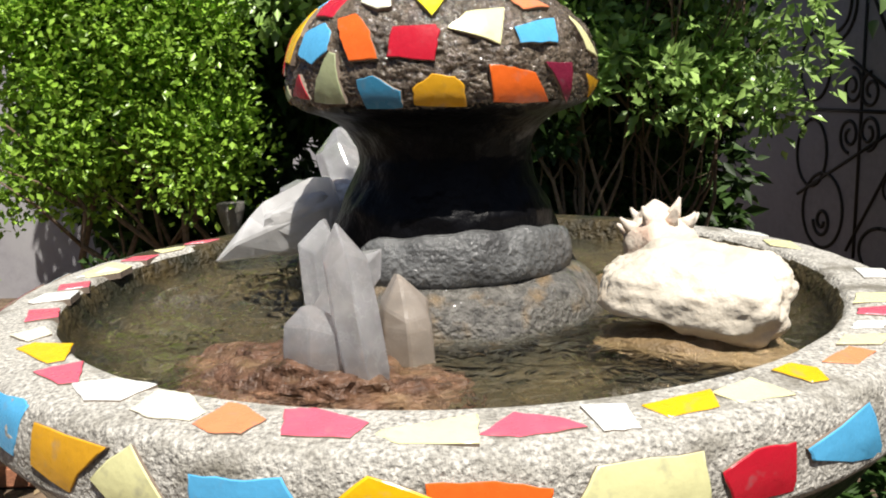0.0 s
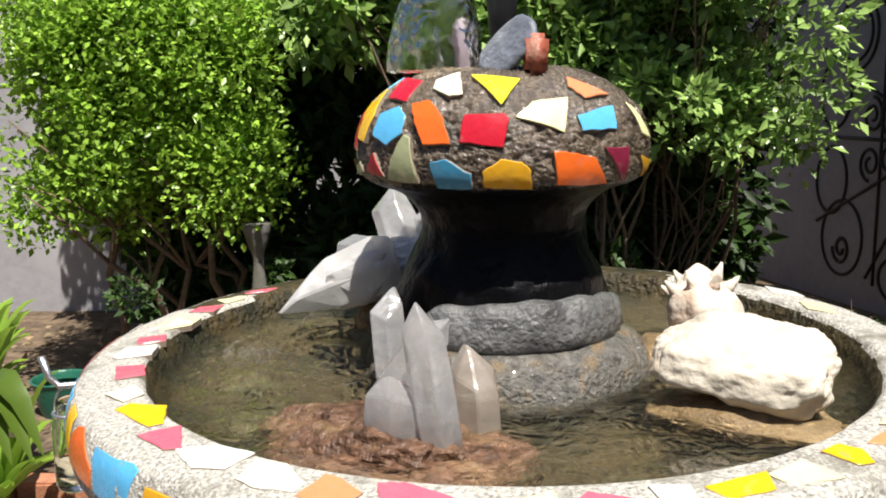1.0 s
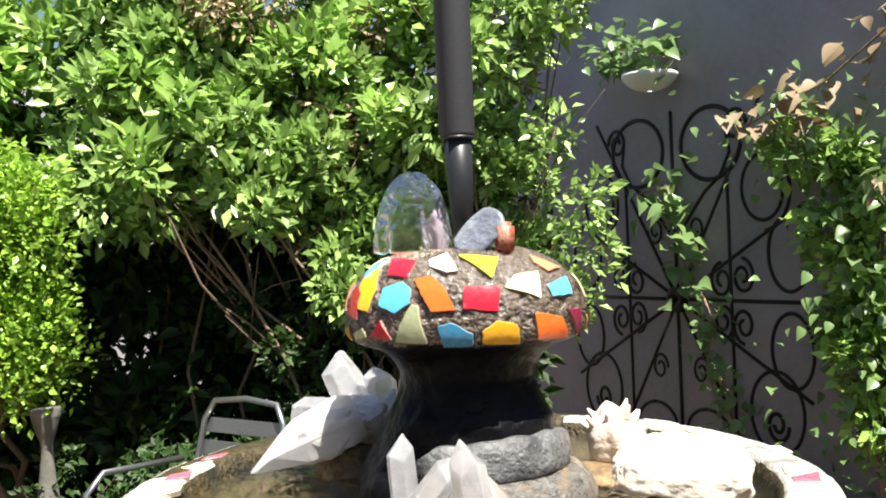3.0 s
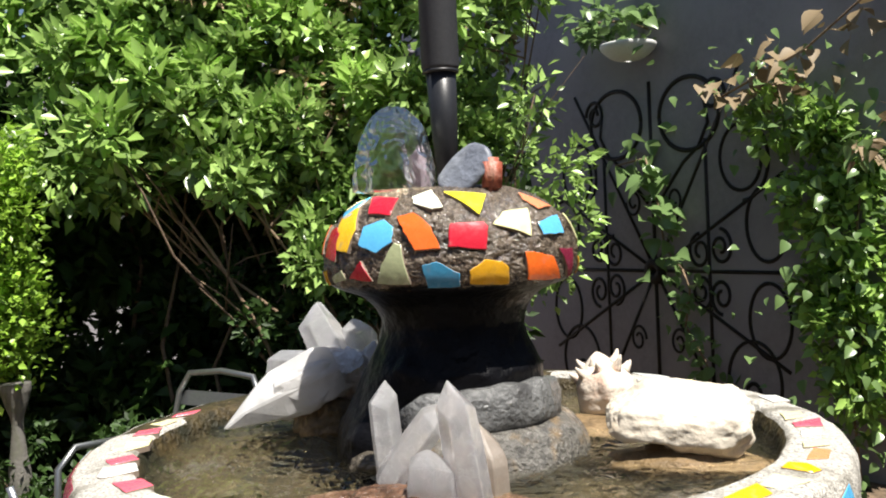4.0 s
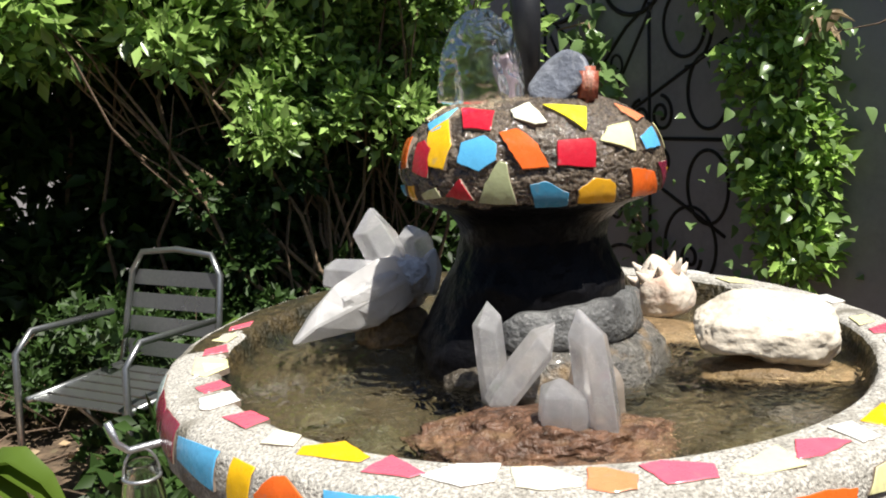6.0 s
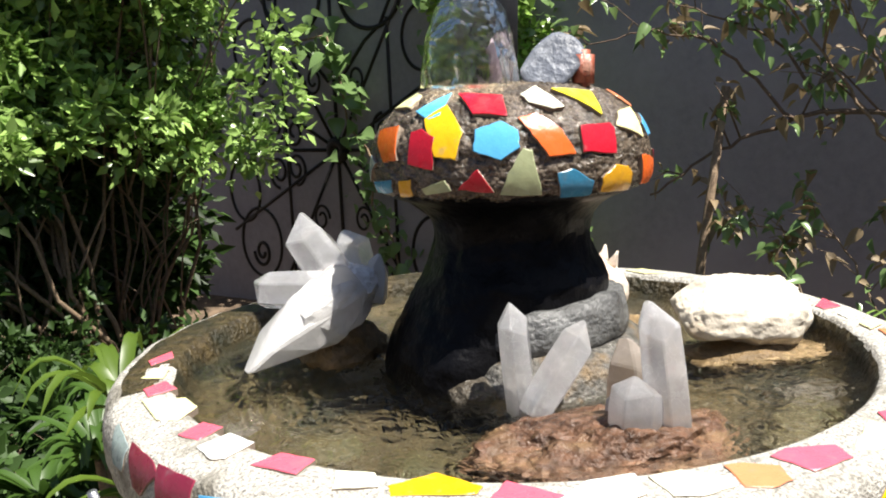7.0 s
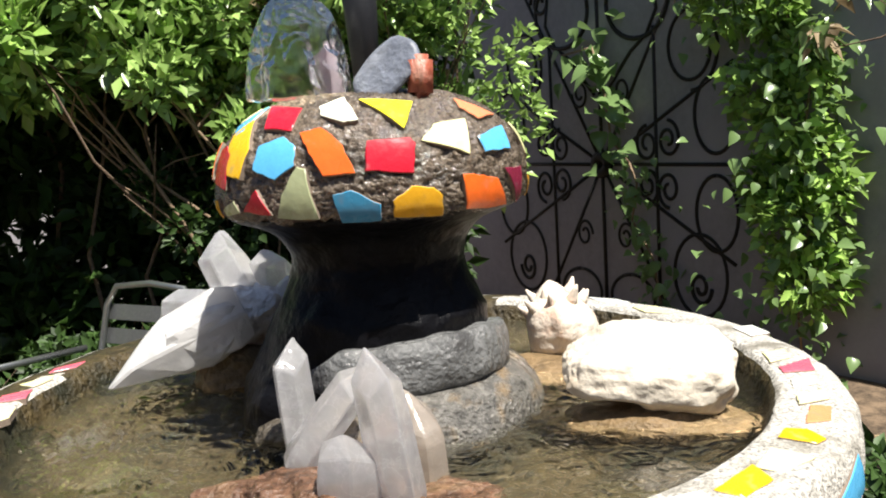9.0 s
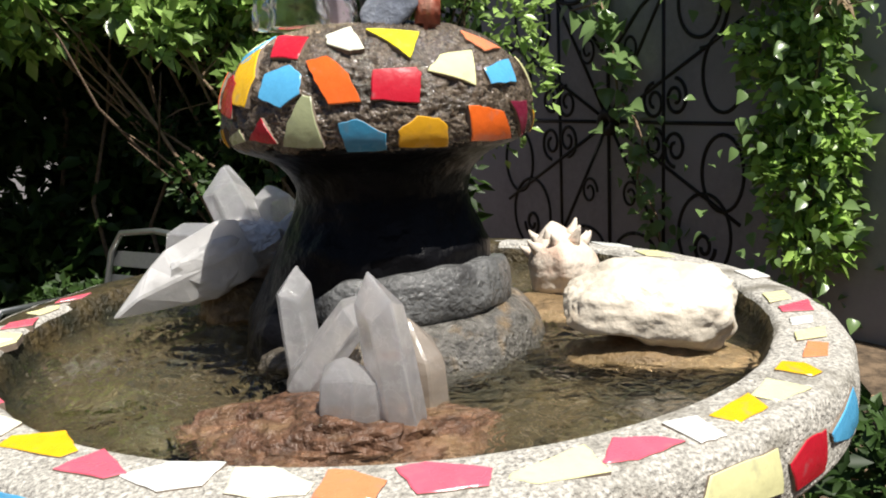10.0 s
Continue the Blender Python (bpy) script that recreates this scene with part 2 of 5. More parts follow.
for poly in bowl.data.polygons:
    c = poly.center
    r = math.hypot(c.x - AX, c.y)
    az = math.degrees(math.atan2(c.y, c.x - AX))
    if (r < 0.379 or (48 < az + 12 * noise.noise(c * 20) < 152 and r < 0.43)) and c.z > 0.64:
        poly.material_index = 1
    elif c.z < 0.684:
        # near black on the underside, below the rim face
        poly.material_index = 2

stem_prof = [(0.19, GROUND), (0.19, GROUND + 0.06), (0.13, GROUND + 0.14), (0.11, -0.1), (0.105, 0.2), (0.12, 0.42)]
bm = lathe(refine(stem_prof, 5), seg=64, wobble=0.004, freq=10, seed=8.0)
for v in bm.verts:
    v.co.x += AX
under(part("pedestal", bm, BLACK_STEM, fountain, "dark cement pedestal under the bowl"), fountain)

STONE_ROLL = material("wet_grey_roll", (0.15, 0.152, 0.15), 0.22, vary=0.35, grain=60, bump=0.7, bump_scale=150, stains=(0.07, 0.07, 0.07), stain_scale=18, rough_vary=0.18)
column_prof = [(0.148, 0.64), (0.150, 0.72), (0.147, 0.745), (0.140, 0.766), (0.132, 0.781), (0.124, 0.796), (0.116, 0.811), (0.107, 0.829), (0.097, 0.846), (0.0905, 0.862), (0.087, 0.880), (0.094, 0.900), (0.112, 0.916), (0.138, 0.926), (0.146, 0.932)]
bm = lathe(refine(column_prof, 6), seg=120, wobble=0.003, freq=22, seed=5.0)
for v in bm.verts:
    v.co.x += AX
for v in bm.verts:
    # slimmer where the grey stone lies against it
    az = math.degrees(math.atan2(v.co.y, v.co.x - AX))
    side = max(0.0, min(1.0, (az + 162) / 22)) * max(0.0, min(1.0, (14 - az) / 22))
    r = math.hypot(v.co.x - AX, v.co.y)
    if v.co.z < 0.84 and r > 0.108:
        k = 1 + (0.108 / r - 1) * side
        v.co.x, v.co.y = AX + (v.co.x - AX) * k, v.co.y * k
column = under(part("column", bm, BLACK_STEM, fountain, "wet black waisted column flaring to its foot"), fountain)
bm = lathe(refine([(0.12, 0.66), (0.150, 0.69), (0.159, 0.715), (0.158, 0.735), (0.150, 0.752), (0.135, 0.764), (0.116, 0.769)], 6), seg=120, wobble=0.005, freq=18, seed=15.0)
for v in bm.verts:
    # tucked under the column's flare on the far side
    az = math.degrees(math.atan2(v.co.y, v.co.x))
    tuck = max(0.0, min(1.0, (abs(az + 68) - 62) / 20)) if az < 112 else max(0.0, min(1.0, (abs(az - 292) - 62) / 20))
    v.co.x *= 1 - 0.13 * tuck
    v.co.y *= 1 - 0.13 * tuck
    v.co.z -= 0.012 * tuck
    v.co.x += AX
STEM_FOOT = material("wet_grey_cement", (0.150, 0.142, 0.126), 0.14, vary=0.6, grain=90, bump=1.3, bump_scale=210, stains=(0.24, 0.17, 0.095), stain_scale=38, stain_at=0.58, rough_vary=0.18, coat=0.6)
under(part("column_foot", bm, STEM_FOOT, fountain, "rounded wet grey foot moulding"), fountain)
bm = bmesh.new()
rings = []
for i in range(61):
    f = i / 60
    a = radians(-146 + 134 * f)
    end = min(1.0, f / 0.14 + 0.1, (1 - f) / 0.03 + 0.7)
    hi = 0.786 + 0.030 * math.sin(math.pi * min(1, 0.12 + 0.70 * f)) ** 0.8 + 0.003 * noise.noise(Vector((f * 9, 0, 4)))
    lo = 0.764 + 0.004 * noise.noise(Vector((f * 7, 3, 0)))
    ring = []
    for r_, h_ in ((0.098, 0.1), (0.098, 0.97), (0.110, 1.0), (0.1195, 0.99), (0.1235, 0.92), (0.1265, 0.65), (0.1290, 0.35), (0.1285, 0.12), (0.123, 0.0), (0.110, -0.02)):
        r_ = 0.112 + (r_ - 0.112) * end
        p_ = Vector((AX + r_ * math.cos(a), r_ * math.sin(a), lo + (hi - lo) * (0.35 + (h_ - 0.35) * (0.45 + 0.55 * end))))
        ring.append(bm.verts.new(p_ + Vector((math.cos(a), math.sin(a), 0.5)) * 0.0035 * noise.noise(p_ * 45)))
    rings.append(ring)
for a_, b_ in zip(rings, rings[1:]):
    for k in range(10):
        bm.faces.new((a_[k], a_[(k + 1) % 10], b_[(k + 1) % 10], b_[k]))
bm.faces.new(rings[0])
bm.faces.new(list(reversed(rings[-1])))
bmesh.ops.recalc_face_normals(bm, faces=bm.faces)
tagged(part("grey_stone", bm, STONE_ROLL), "curved wet grey stone lying against the column foot", "stone")
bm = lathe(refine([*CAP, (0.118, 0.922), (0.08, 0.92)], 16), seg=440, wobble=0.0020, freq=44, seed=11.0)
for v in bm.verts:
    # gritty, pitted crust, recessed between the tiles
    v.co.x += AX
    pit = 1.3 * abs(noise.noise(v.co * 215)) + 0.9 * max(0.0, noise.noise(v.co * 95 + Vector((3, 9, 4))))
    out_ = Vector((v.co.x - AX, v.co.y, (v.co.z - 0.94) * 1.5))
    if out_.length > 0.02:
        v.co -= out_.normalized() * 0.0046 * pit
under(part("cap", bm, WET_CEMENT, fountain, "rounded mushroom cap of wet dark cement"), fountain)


def seat(surface, az, s):
    """Origin, tangent, bitangent and normal on a turned surface; s: radius on the rim's top, height elsewhere."""
    pr = SURFACE[surface]
    rs, zs = [a for a, _ in pr], [b for _, b in pr]
    r, z = (s, np.interp(s, rs, zs)) if surface == "top" else (np.interp(-s, [-q for q in zs], rs), s)
    i = min(range(len(pr) - 1), key=lambda k: abs((rs[k] + rs[k + 1]) / 2 - r) + abs((zs[k] + zs[k + 1]) / 2 - z))
    dr, dz = rs[i + 1] - rs[i], zs[i + 1] - zs[i]
    ln = math.hypot(dr, dz)
    a = radians(az)
    n = Vector((-dz / ln * math.cos(a), -dz / ln * math.sin(a), dr / ln))
    t = Vector((-math.sin(a), math.cos(a), 0))
    return Vector((AX + r * math.cos(a), r * math.sin(a), z)), t, n.cross(t), n


tile_rng = random.Random(4)


def settle(surface, p, lift):
    """The point of a turned surface next to p, raised by lift along its normal."""
    r, z = math.hypot(p.x - AX, p.y), p.z
    best = None
    for (r0, z0), (r1, z1) in zip(SURFACE[surface], SURFACE[surface][1:]):
        dr, dz = r1 - r0, z1 - z0
        ln2 = dr * dr + dz * dz
        if ln2 < 1e-12:
            continue
        f = max(0.0, min(1.0, ((r - r0) * dr + (z - z0) * dz) / ln2))
        gap = (r0 + dr * f - r) ** 2 + (z0 + dz * f - z) ** 2
        if best is None or gap < best[0]:
            ln = math.sqrt(ln2)
            best = (gap, r0 + dr * f - dz / ln * lift, z0 + dz * f + dr / ln * lift)
    k = best[1] / max(r, 1e-6)
    return Vector((AX + (p.x - AX) * k, p.y * k, best[2]))


def mosaic_tile(surface, color, az, s, corners, proud=0.0027):
    """A broken glazed tile bedded in the cement: uneven chipped outline, thin body, small bevel, following the curve."""
    o, t, b, n = seat(surface, az, s)
    out = []
    k = len(corners)
    for i in range(k):
        p, q = Vector(corners[i]), Vector(corners[(i + 1) % k])
        out.append(p)
        side = Vector((-(q - p).y, (q - p).x)).normalized()
        for f in (0.25, 0.5, 0.75):
            out.append(p.lerp(q, f) + side * tile_rng.uniform(-0.7, 0.8))
    mid = sum(out, Vector((0, 0))) / len(out)
    tip = (tile_rng.uniform(-0.02, 0.02), tile_rng.uniform(-0.02, 0.02))

    def place(q, lift):
        lift += (tip[0] * q.x + tip[1] * q.y) * 0.001
        flat = o + (t * q.x + b * q.y) * 0.001
        return flat + n * lift if surface == "top" else (flat + n * lift).lerp(settle(surface, flat, lift), 0.85)

    bm = bmesh.new()
    rings = []
    for pull, lift in ((0.0, -0.006), (0.0, proud - 0.0007), (0.045, proud), (0.5, proud)):
        rings.append([bm.verts.new(place(p.lerp(mid, pull), lift)) for p in out])
    m = len(out)
    for lo, hi, body in zip(rings, rings[1:], (1, 0, 0)):
        for i in range(m):
            f = bm.faces.new((lo[i], lo[(i + 1) % m], hi[(i + 1) % m], hi[i]))
            f.material_index, f.smooth = body, not body
    for i in range(m):
        bm.edges.get((rings[2][i], rings[2][(i + 1) % m])).smooth = False
    centre = bm.verts.new(place(mid, proud))
    for i in range(m):
        bm.faces.new((rings[-1][i], rings[-1][(i + 1) % m], centre)).smooth = True
    bmesh.ops.recalc_face_normals(bm, faces=bm.faces)
    ob = part("tile", bm, [TILE[color], TILE_EDGE], fountain, smooth=False)
    return under(ob, fountain)


def cap_tile(color, az, s, *corners):
    return mosaic_tile("cap", color, az, s, corners, 0.0023)


def top_tile(color, az, s, *corners):
    return mosaic_tile("top", color, az, s, [(u, max(-21, min(21, v))) for u, v in corners], 0.0016)


def face_tile(color, az, s, *corners):
    return mosaic_tile("face", color, az, s, corners, 0.0018)


cap_tile("blue", -171, 1.019, (2, -18), (14, -12), (6, 25), (1, 20), (-24, -4))
cap_tile("red", -146, 1.020, (-9, -13), (25, -15), (16, 17), (-31, 25))
cap_tile("yellow", -161, 0.994, (-28, 21), (-5, -23), (19, -26), (22, 3), (-8, 42))
cap_tile("blue", -139, 0.988, (-24, -10), (3, -20), (21, -7), (19, 10), (3, 21), (-22, 12))
cap_tile("sage", -131, 0.957, (-13, 0), (-21, -22), (20, -24), (11, 22), (3, 24))
cap_tile("orange", -121, 0.991, (-14, 0), (0, -22), (28, -20), (16, 5), (-6, 26), (-25, 22))
cap_tile("pale", -119, 1.023, (-14, -3), (9, -15), (21, -11), (2, 27), (-18, 12))
cap_tile("lemon", -95, 1.022, (4, -26), (21, 14), (-26, 24))
cap_tile("red", -98, 0.986, (-27, -13), (15, -18), (19, 8), (15, 14), (-22, 14))
cap_tile("cream", -77, 0.998, (-29, -2), (15, -20), (25, 18), (-11, 13))
cap_tile("blue", -56, 0.990, (-23, -9), (20, -9), (27, 17), (-24, 6))
cap_tile("peach", -55, 1.018, (-15, 6), (-7, -12), (28, -7), (-6, 21))
cap_tile("deep_blue", -111, 0.944, (-15, -16), (19, -17), (20, 1), (-4, 15), (-20, 12))
cap_tile("mustard", -91, 0.945, (-23, -15), (22, -19), (20, 3), (12, 11), (-7, 14), (-24, 2))
cap_tile("orange", -66, 0.949, (-22, -18), (36, -23), (17, 8), (-3, 13), (-27, 16))
cap_tile("maroon", -47, 0.952, (12, -28), (11, 13), (-23, 14))
cap_tile("mustard", -27, 0.945, (-1, -14), (19, 3), (-18, 10))
cap_tile("cream", -29, 0.987, (-6, -12), (24, -19), (-3, 13), (-15, 22))
cap_tile("red", -170, 0.983, (-14, -18), (19, -23), (16, 10), (-3, 19), (-17, 16))
cap_tile("orange", 168, 0.984, (-23, 2), (4, -19), (29, -15), (16, 22), (-27, 16))
cap_tile("cream", 160, 1.025, (-21, -12), (23, -9), (15, 11), (-17, 19))
cap_tile("grey", 155, 0.959, (-20, -18), (20, 6), (0, 13))
cap_tile("deep_blue", 166, 0.941, (-23, -10), (20, -5), (24, 9), (-21, 4))
cap_tile("mustard", -178, 0.942, (-13, -12), (9, -8), (12, 10), (-7, 8))
cap_tile("sage", -163, 0.943, (-13, -7), (18, -2), (12, 9), (-17, -1))
cap_tile("red", -147, 0.948, (17, -9), (2, 14), (-19, -6))
top_tile("yellow", -144, 0.396, (32, -8), (35, 4), (-4, 25), (-35, -3), (-29, -18))
top_tile("pink", -135, 0.406, (21, -12), (32, -2), (-10, 25), (-20, 1), (-23, -12))
top_tile("white", -126, 0.404, (0, -21), (25, -10), (25, 20), (-12, 16), (-38, -6))
top_tile("pale", -117, 0.409, (-3, -17), (27, -12), (29, 1), (-2, 21), (-28, 19), (-24, -12))
top_tile("peach", -110, 0.413, (-4, -19), (17, -16), (23, 4), (0, 19), (-15, 22), (-21, -11))
top_tile("pink", -102, 0.408, (25, -18), (31, 2), (-9, 18), (-28, 15), (-18, -18))
top_tile("cream", -93, 0.419, (-13, -12), (34, -14), (33, 23), (-26, 3), (-28, -1))
top_tile("pink", -84, 0.416, (-10, -12), (32, -7), (19, 6), (-8, 18), (-33, -5))
top_tile("white", -77, 0.415, (-12, -15), (11, -17), (15, 13), (-14, 18))
top_tile("yellow", -70, 0.414, (-19, -11), (18, -10), (28, 12), (-26, 9))
top_tile("cream", -63, 0.415, (-18, -9), (24, -16), (17, 16), (-23, 10))
top_tile("yellow", -55, 0.412, (-11, -13), (3, -17), (15, 0), (7, 15), (-15, 15))
top_tile("peach", -47, 0.416, (-12, -10), (25, -8), (17, 9), (-30, 8))
top_tile("cream", -41, 0.410, (-27, 12), (-2, -13), (31, -13), (-2, 14))
top_tile("white", -35, 0.405, (-20, 11), (-4, -10), (21, -12), (3, 11))
top_tile("pink", -28, 0.408, (-21, 17), (-9, -15), (34, -20), (-4, 18))
top_tile("cream", -22, 0.401, (-28, 16), (-9, -12), (27, -16), (10, 12))
top_tile("white", -6, 0.428, (-32, 33), (-12, -16), (31, -33), (13, 16))
top_tile("white", 28, 0.433, (0, 43), (-33, -5), (-3, -32), (36, -6))
top_tile("cream", 15, 0.405, (-6, 28), (-35, 1), (13, -36), (29, 7))
top_tile("cream", 169, 0.390, (35, -4), (9, 26), (-22, 18), (-43, -20), (20, -20))
top_tile("pink", -180, 0.391, (17, -11), (7, 18), (-17, 11), (-8, -18))
top_tile("white", -173, 0.397, (19, -13), (14, 24), (-21, 22), (-21, -13), (10, -20))
top_tile("pink", -163, 0.392, (22, -13), (18, 15), (-17, 13), (-24, -15))
top_tile("pale", -153, 0.398, (22, -6), (10, 14), (-22, 10), (-10, -18))
top_tile("pink", 159, 0.394, (21, -11), (10, 18), (-25, 9), (-6, -15))
top_tile("cream", 151, 0.395, (21, 6), (-9, 10), (-25, 1), (12, -17))
top_tile("pink", 143, 0.401, (23, -6), (0, 14), (-27, 6), (3, -14))
top_tile("white", 170, 0.395, (30, -13), (9, 3), (-9, 22), (-29, -12))
face_tile("grey", 172, 0.736, (-1, -16), (24, -15), (27, 9), (-24, 18), (-27, 14))
face_tile("maroon", 180, 0.733, (-11, -17), (3, -20), (31, 8), (13, 16), (-36, 20))
face_tile("maroon", -173, 0.728, (-20, -19), (24, -22), (25, 23), (-30, 23))
face_tile("blue", -163, 0.729, (-40, -12), (43, -18), (42, 23), (-44, 11))
face_tile("yellow", -153, 0.729, (-16, -19), (14, -18), (17, 20), (-15, 22))
face_tile("orange", -146, 0.725, (-31, -21), (39, -19), (40, -1), (-1, 25), (-14, 21), (-33, 0))
face_tile("blue", -135, 0.731, (-37, -23), (16, -26), (23, -9), (30, 17), (18, 20), (-6, 15), (-44, 15))
face_tile("mustard", -125, 0.719, (-39, -12), (6, -22), (20, -4), (46, 19), (-33, 20))
face_tile("cream", -117, 0.713, (-33, 1), (-8, -18), (39, -13), (2, 31))
face_tile("blue", -106, 0.712, (-39, -21), (-1, -28), (26, -17), (33, 5), (22, 23), (-1, 19), (-40, 19))
face_tile("yellow", -94, 0.705, (-17, -25), (57, -37), (35, 13), (-22, 35), (-52, 8))
face_tile("orange", -88, 0.725, (-36, -7), (34, -10), (36, 2), (3, 8), (-36, 8))
face_tile("cream", -76, 0.723, (-45, -6), (41, -20), (36, 14), (-32, 14))
face_tile("red", -66, 0.715, (-21, -17), (28, -20), (28, 14), (-5, 16), (-31, 7))
face_tile("blue", -56, 0.715, (-36, -2), (49, -26), (27, 22), (-41, 7))


# ---- water in the bowl and over the cap ----
WATER = bpy.data.materials.new("clear_water")
WATER.use_nodes = True
_n, _l = WATER.node_tree.nodes, WATER.node_tree.links
_n.remove(_n["Principled BSDF"])
glass = _n.new("ShaderNodeBsdfGlass")
glass.inputs["IOR"].default_value = 1.33
glass.inputs["Roughness"].default_value = 0.0
glass.inputs["Color"].default_value = (0.97, 0.98, 0.95, 1)
_l.new(glass.outputs["BSDF"], _n["Material Output"].inputs["Surface"])
_tc = _n.new("ShaderNodeTexCoord")
_rip = _n.new("ShaderNodeTexNoise")
_rip.inputs["Scale"].default_value = 46.0
_rip.inputs["Detail"].default_value = 2.0
_rip.inputs["Distortion"].default_value = 1.2
_l.new(_tc.outputs["Object"], _rip.inputs["Vector"])
_bp = _n.new("ShaderNodeBump")
_bp.inputs["Strength"].default_value = 1.0
_bp.inputs["Distance"].default_value = 0.016
_l.new(_rip.outputs["Fac"], _bp.inputs["Height"])
_l.new(_bp.outputs["Normal"], glass.inputs["Normal"])

WATER_Z = 0.728
bm = bmesh.new()
rings = []
for k in range(96):
    r = 0.13 + (0.379 - 0.13) * k / 95
    ring = []
    for i in range(240):
        a = 2 * math.pi * i / 240
        x, y = AX + r * math.cos(a), r * math.sin(a)
        d = math.hypot(x + 0.17, y - 0.06)
        stir = math.exp(-(d / 0.21) ** 2)
        z = WATER_Z + 0.0062 * stir * math.sin(250 * d + 7 * noise.noise(Vector((x, y, 0)) * 16)) * (0.6 + noise.noise(Vector((x, y, 5)) * 22)) + 0.0026 * noise.noise(Vector((x, y, 1)) * 30)
        ring.append(bm.verts.new((x, y, z)))
    rings.append(ring)
for a_, b_ in zip(rings, rings[1:]):
    for i in range(240):
        bm.faces.new((a_[i], b_[i], b_[(i + 1) % 240], a_[(i + 1) % 240]))
water = tagged(part("water", bm, WATER), "clear rippling water standing in the fountain bowl", "water", kind="structure")
water.visible_shadow = False

# the clear sheet that wells up on the cap
bm = bmesh.new()
rings = []
bell_prof = refine([(0.049, 1.039), (0.046, 1.07), (0.040, 1.10), (0.031, 1.122), (0.016, 1.136), (0.002, 1.139)], 6)
for r, z in bell_prof:
    ring = []
    for i in range(72):
        a = 2 * math.pi * i / 72
        w = 1 + 0.14 * noise.noise(Vector((math.cos(a) * 2.2, math.sin(a) * 2.2, z * 9))) + 0.03 * math.sin(9 * a + 40 * z) + 0.035 * noise.noise(Vector((math.cos(a) * 5, math.sin(a) * 5, z * 45)))
        ring.append(bm.verts.new((-0.060 + math.cos(a) * r * w, -0.014 + math.sin(a) * r * w, z + 0.004 * noise.noise(Vector((math.cos(a) * 3, math.sin(a) * 3, z * 40))))))
    rings.append(ring)
for a_, b_ in zip(rings, rings[1:]):
    for i in range(72):
        bm.faces.new((a_[i], a_[(i + 1) % 72], b_[(i + 1) % 72], b_[i]))
bm.faces.new(rings[-1])
geom = bmesh.ops.solidify(bm, geom=bm.faces[:], thickness=0.0030)
SHEET = WATER.copy()
SHEET.name = "clear_water_sheet"
for node in SHEET.node_tree.nodes:
    if node.bl_idname == "ShaderNodeTexNoise":
        node.inputs["Scale"].default_value = 42.0
        node.inputs["Detail"].default_value = 1.0
    if node.bl_idname == "ShaderNodeBump":
        node.inputs["Strength"].default_value = 0.8
        node.inputs["Distance"].default_value = 0.011
bell = tagged(part("water_bell", bm, SHEET), "thin clear dome of water welling over the mosaic cap", "water")
bell.visible_shadow = False

# ---- pole ----
POLE_BLACK = material("black_powder_coat", (0.02, 0.021, 0.024), 0.38, vary=0.2, grain=300, bump=0.08)
SLEEVE = material("charcoal_sleeve", (0.045, 0.047, 0.052), 0.6, vary=0.15, grain=200, bump=0.12)
pole = tagged(empty("umbrella_pole", (0.008, 0.004, 1.03)), "black metal pole with charcoal sleeve rising from the cap", "pole")
bm = tube(bmesh.new(), [(0.011, 0.004, 1.03), (0.009, 0.004, 1.12), (0.007, 0.004, 1.20)], [0.0115, 0.0165, 0.0195], 28)
under(part("tube", bm, POLE_BLACK), pole)
bm = tube(bmesh.new(), [(0.007, 0.004, 1.186), (0.007, 0.004, 1.192), (0.006, 0.004, 1.8), (0.005, 0.004, 2.9)], [0.0215, 0.0235, 0.0235, 0.0235], 28)
under(part("sleeve", bm, SLEEVE), pole)
bm = tube(bmesh.new(), [(0.007, 0.004, 1.184), (0.007, 0.004, 1.1875)], [0.0225, 0.0225], 28)
under(part("collar_ring", bm, POLE_BLACK, None, "black collar ring"), pole)


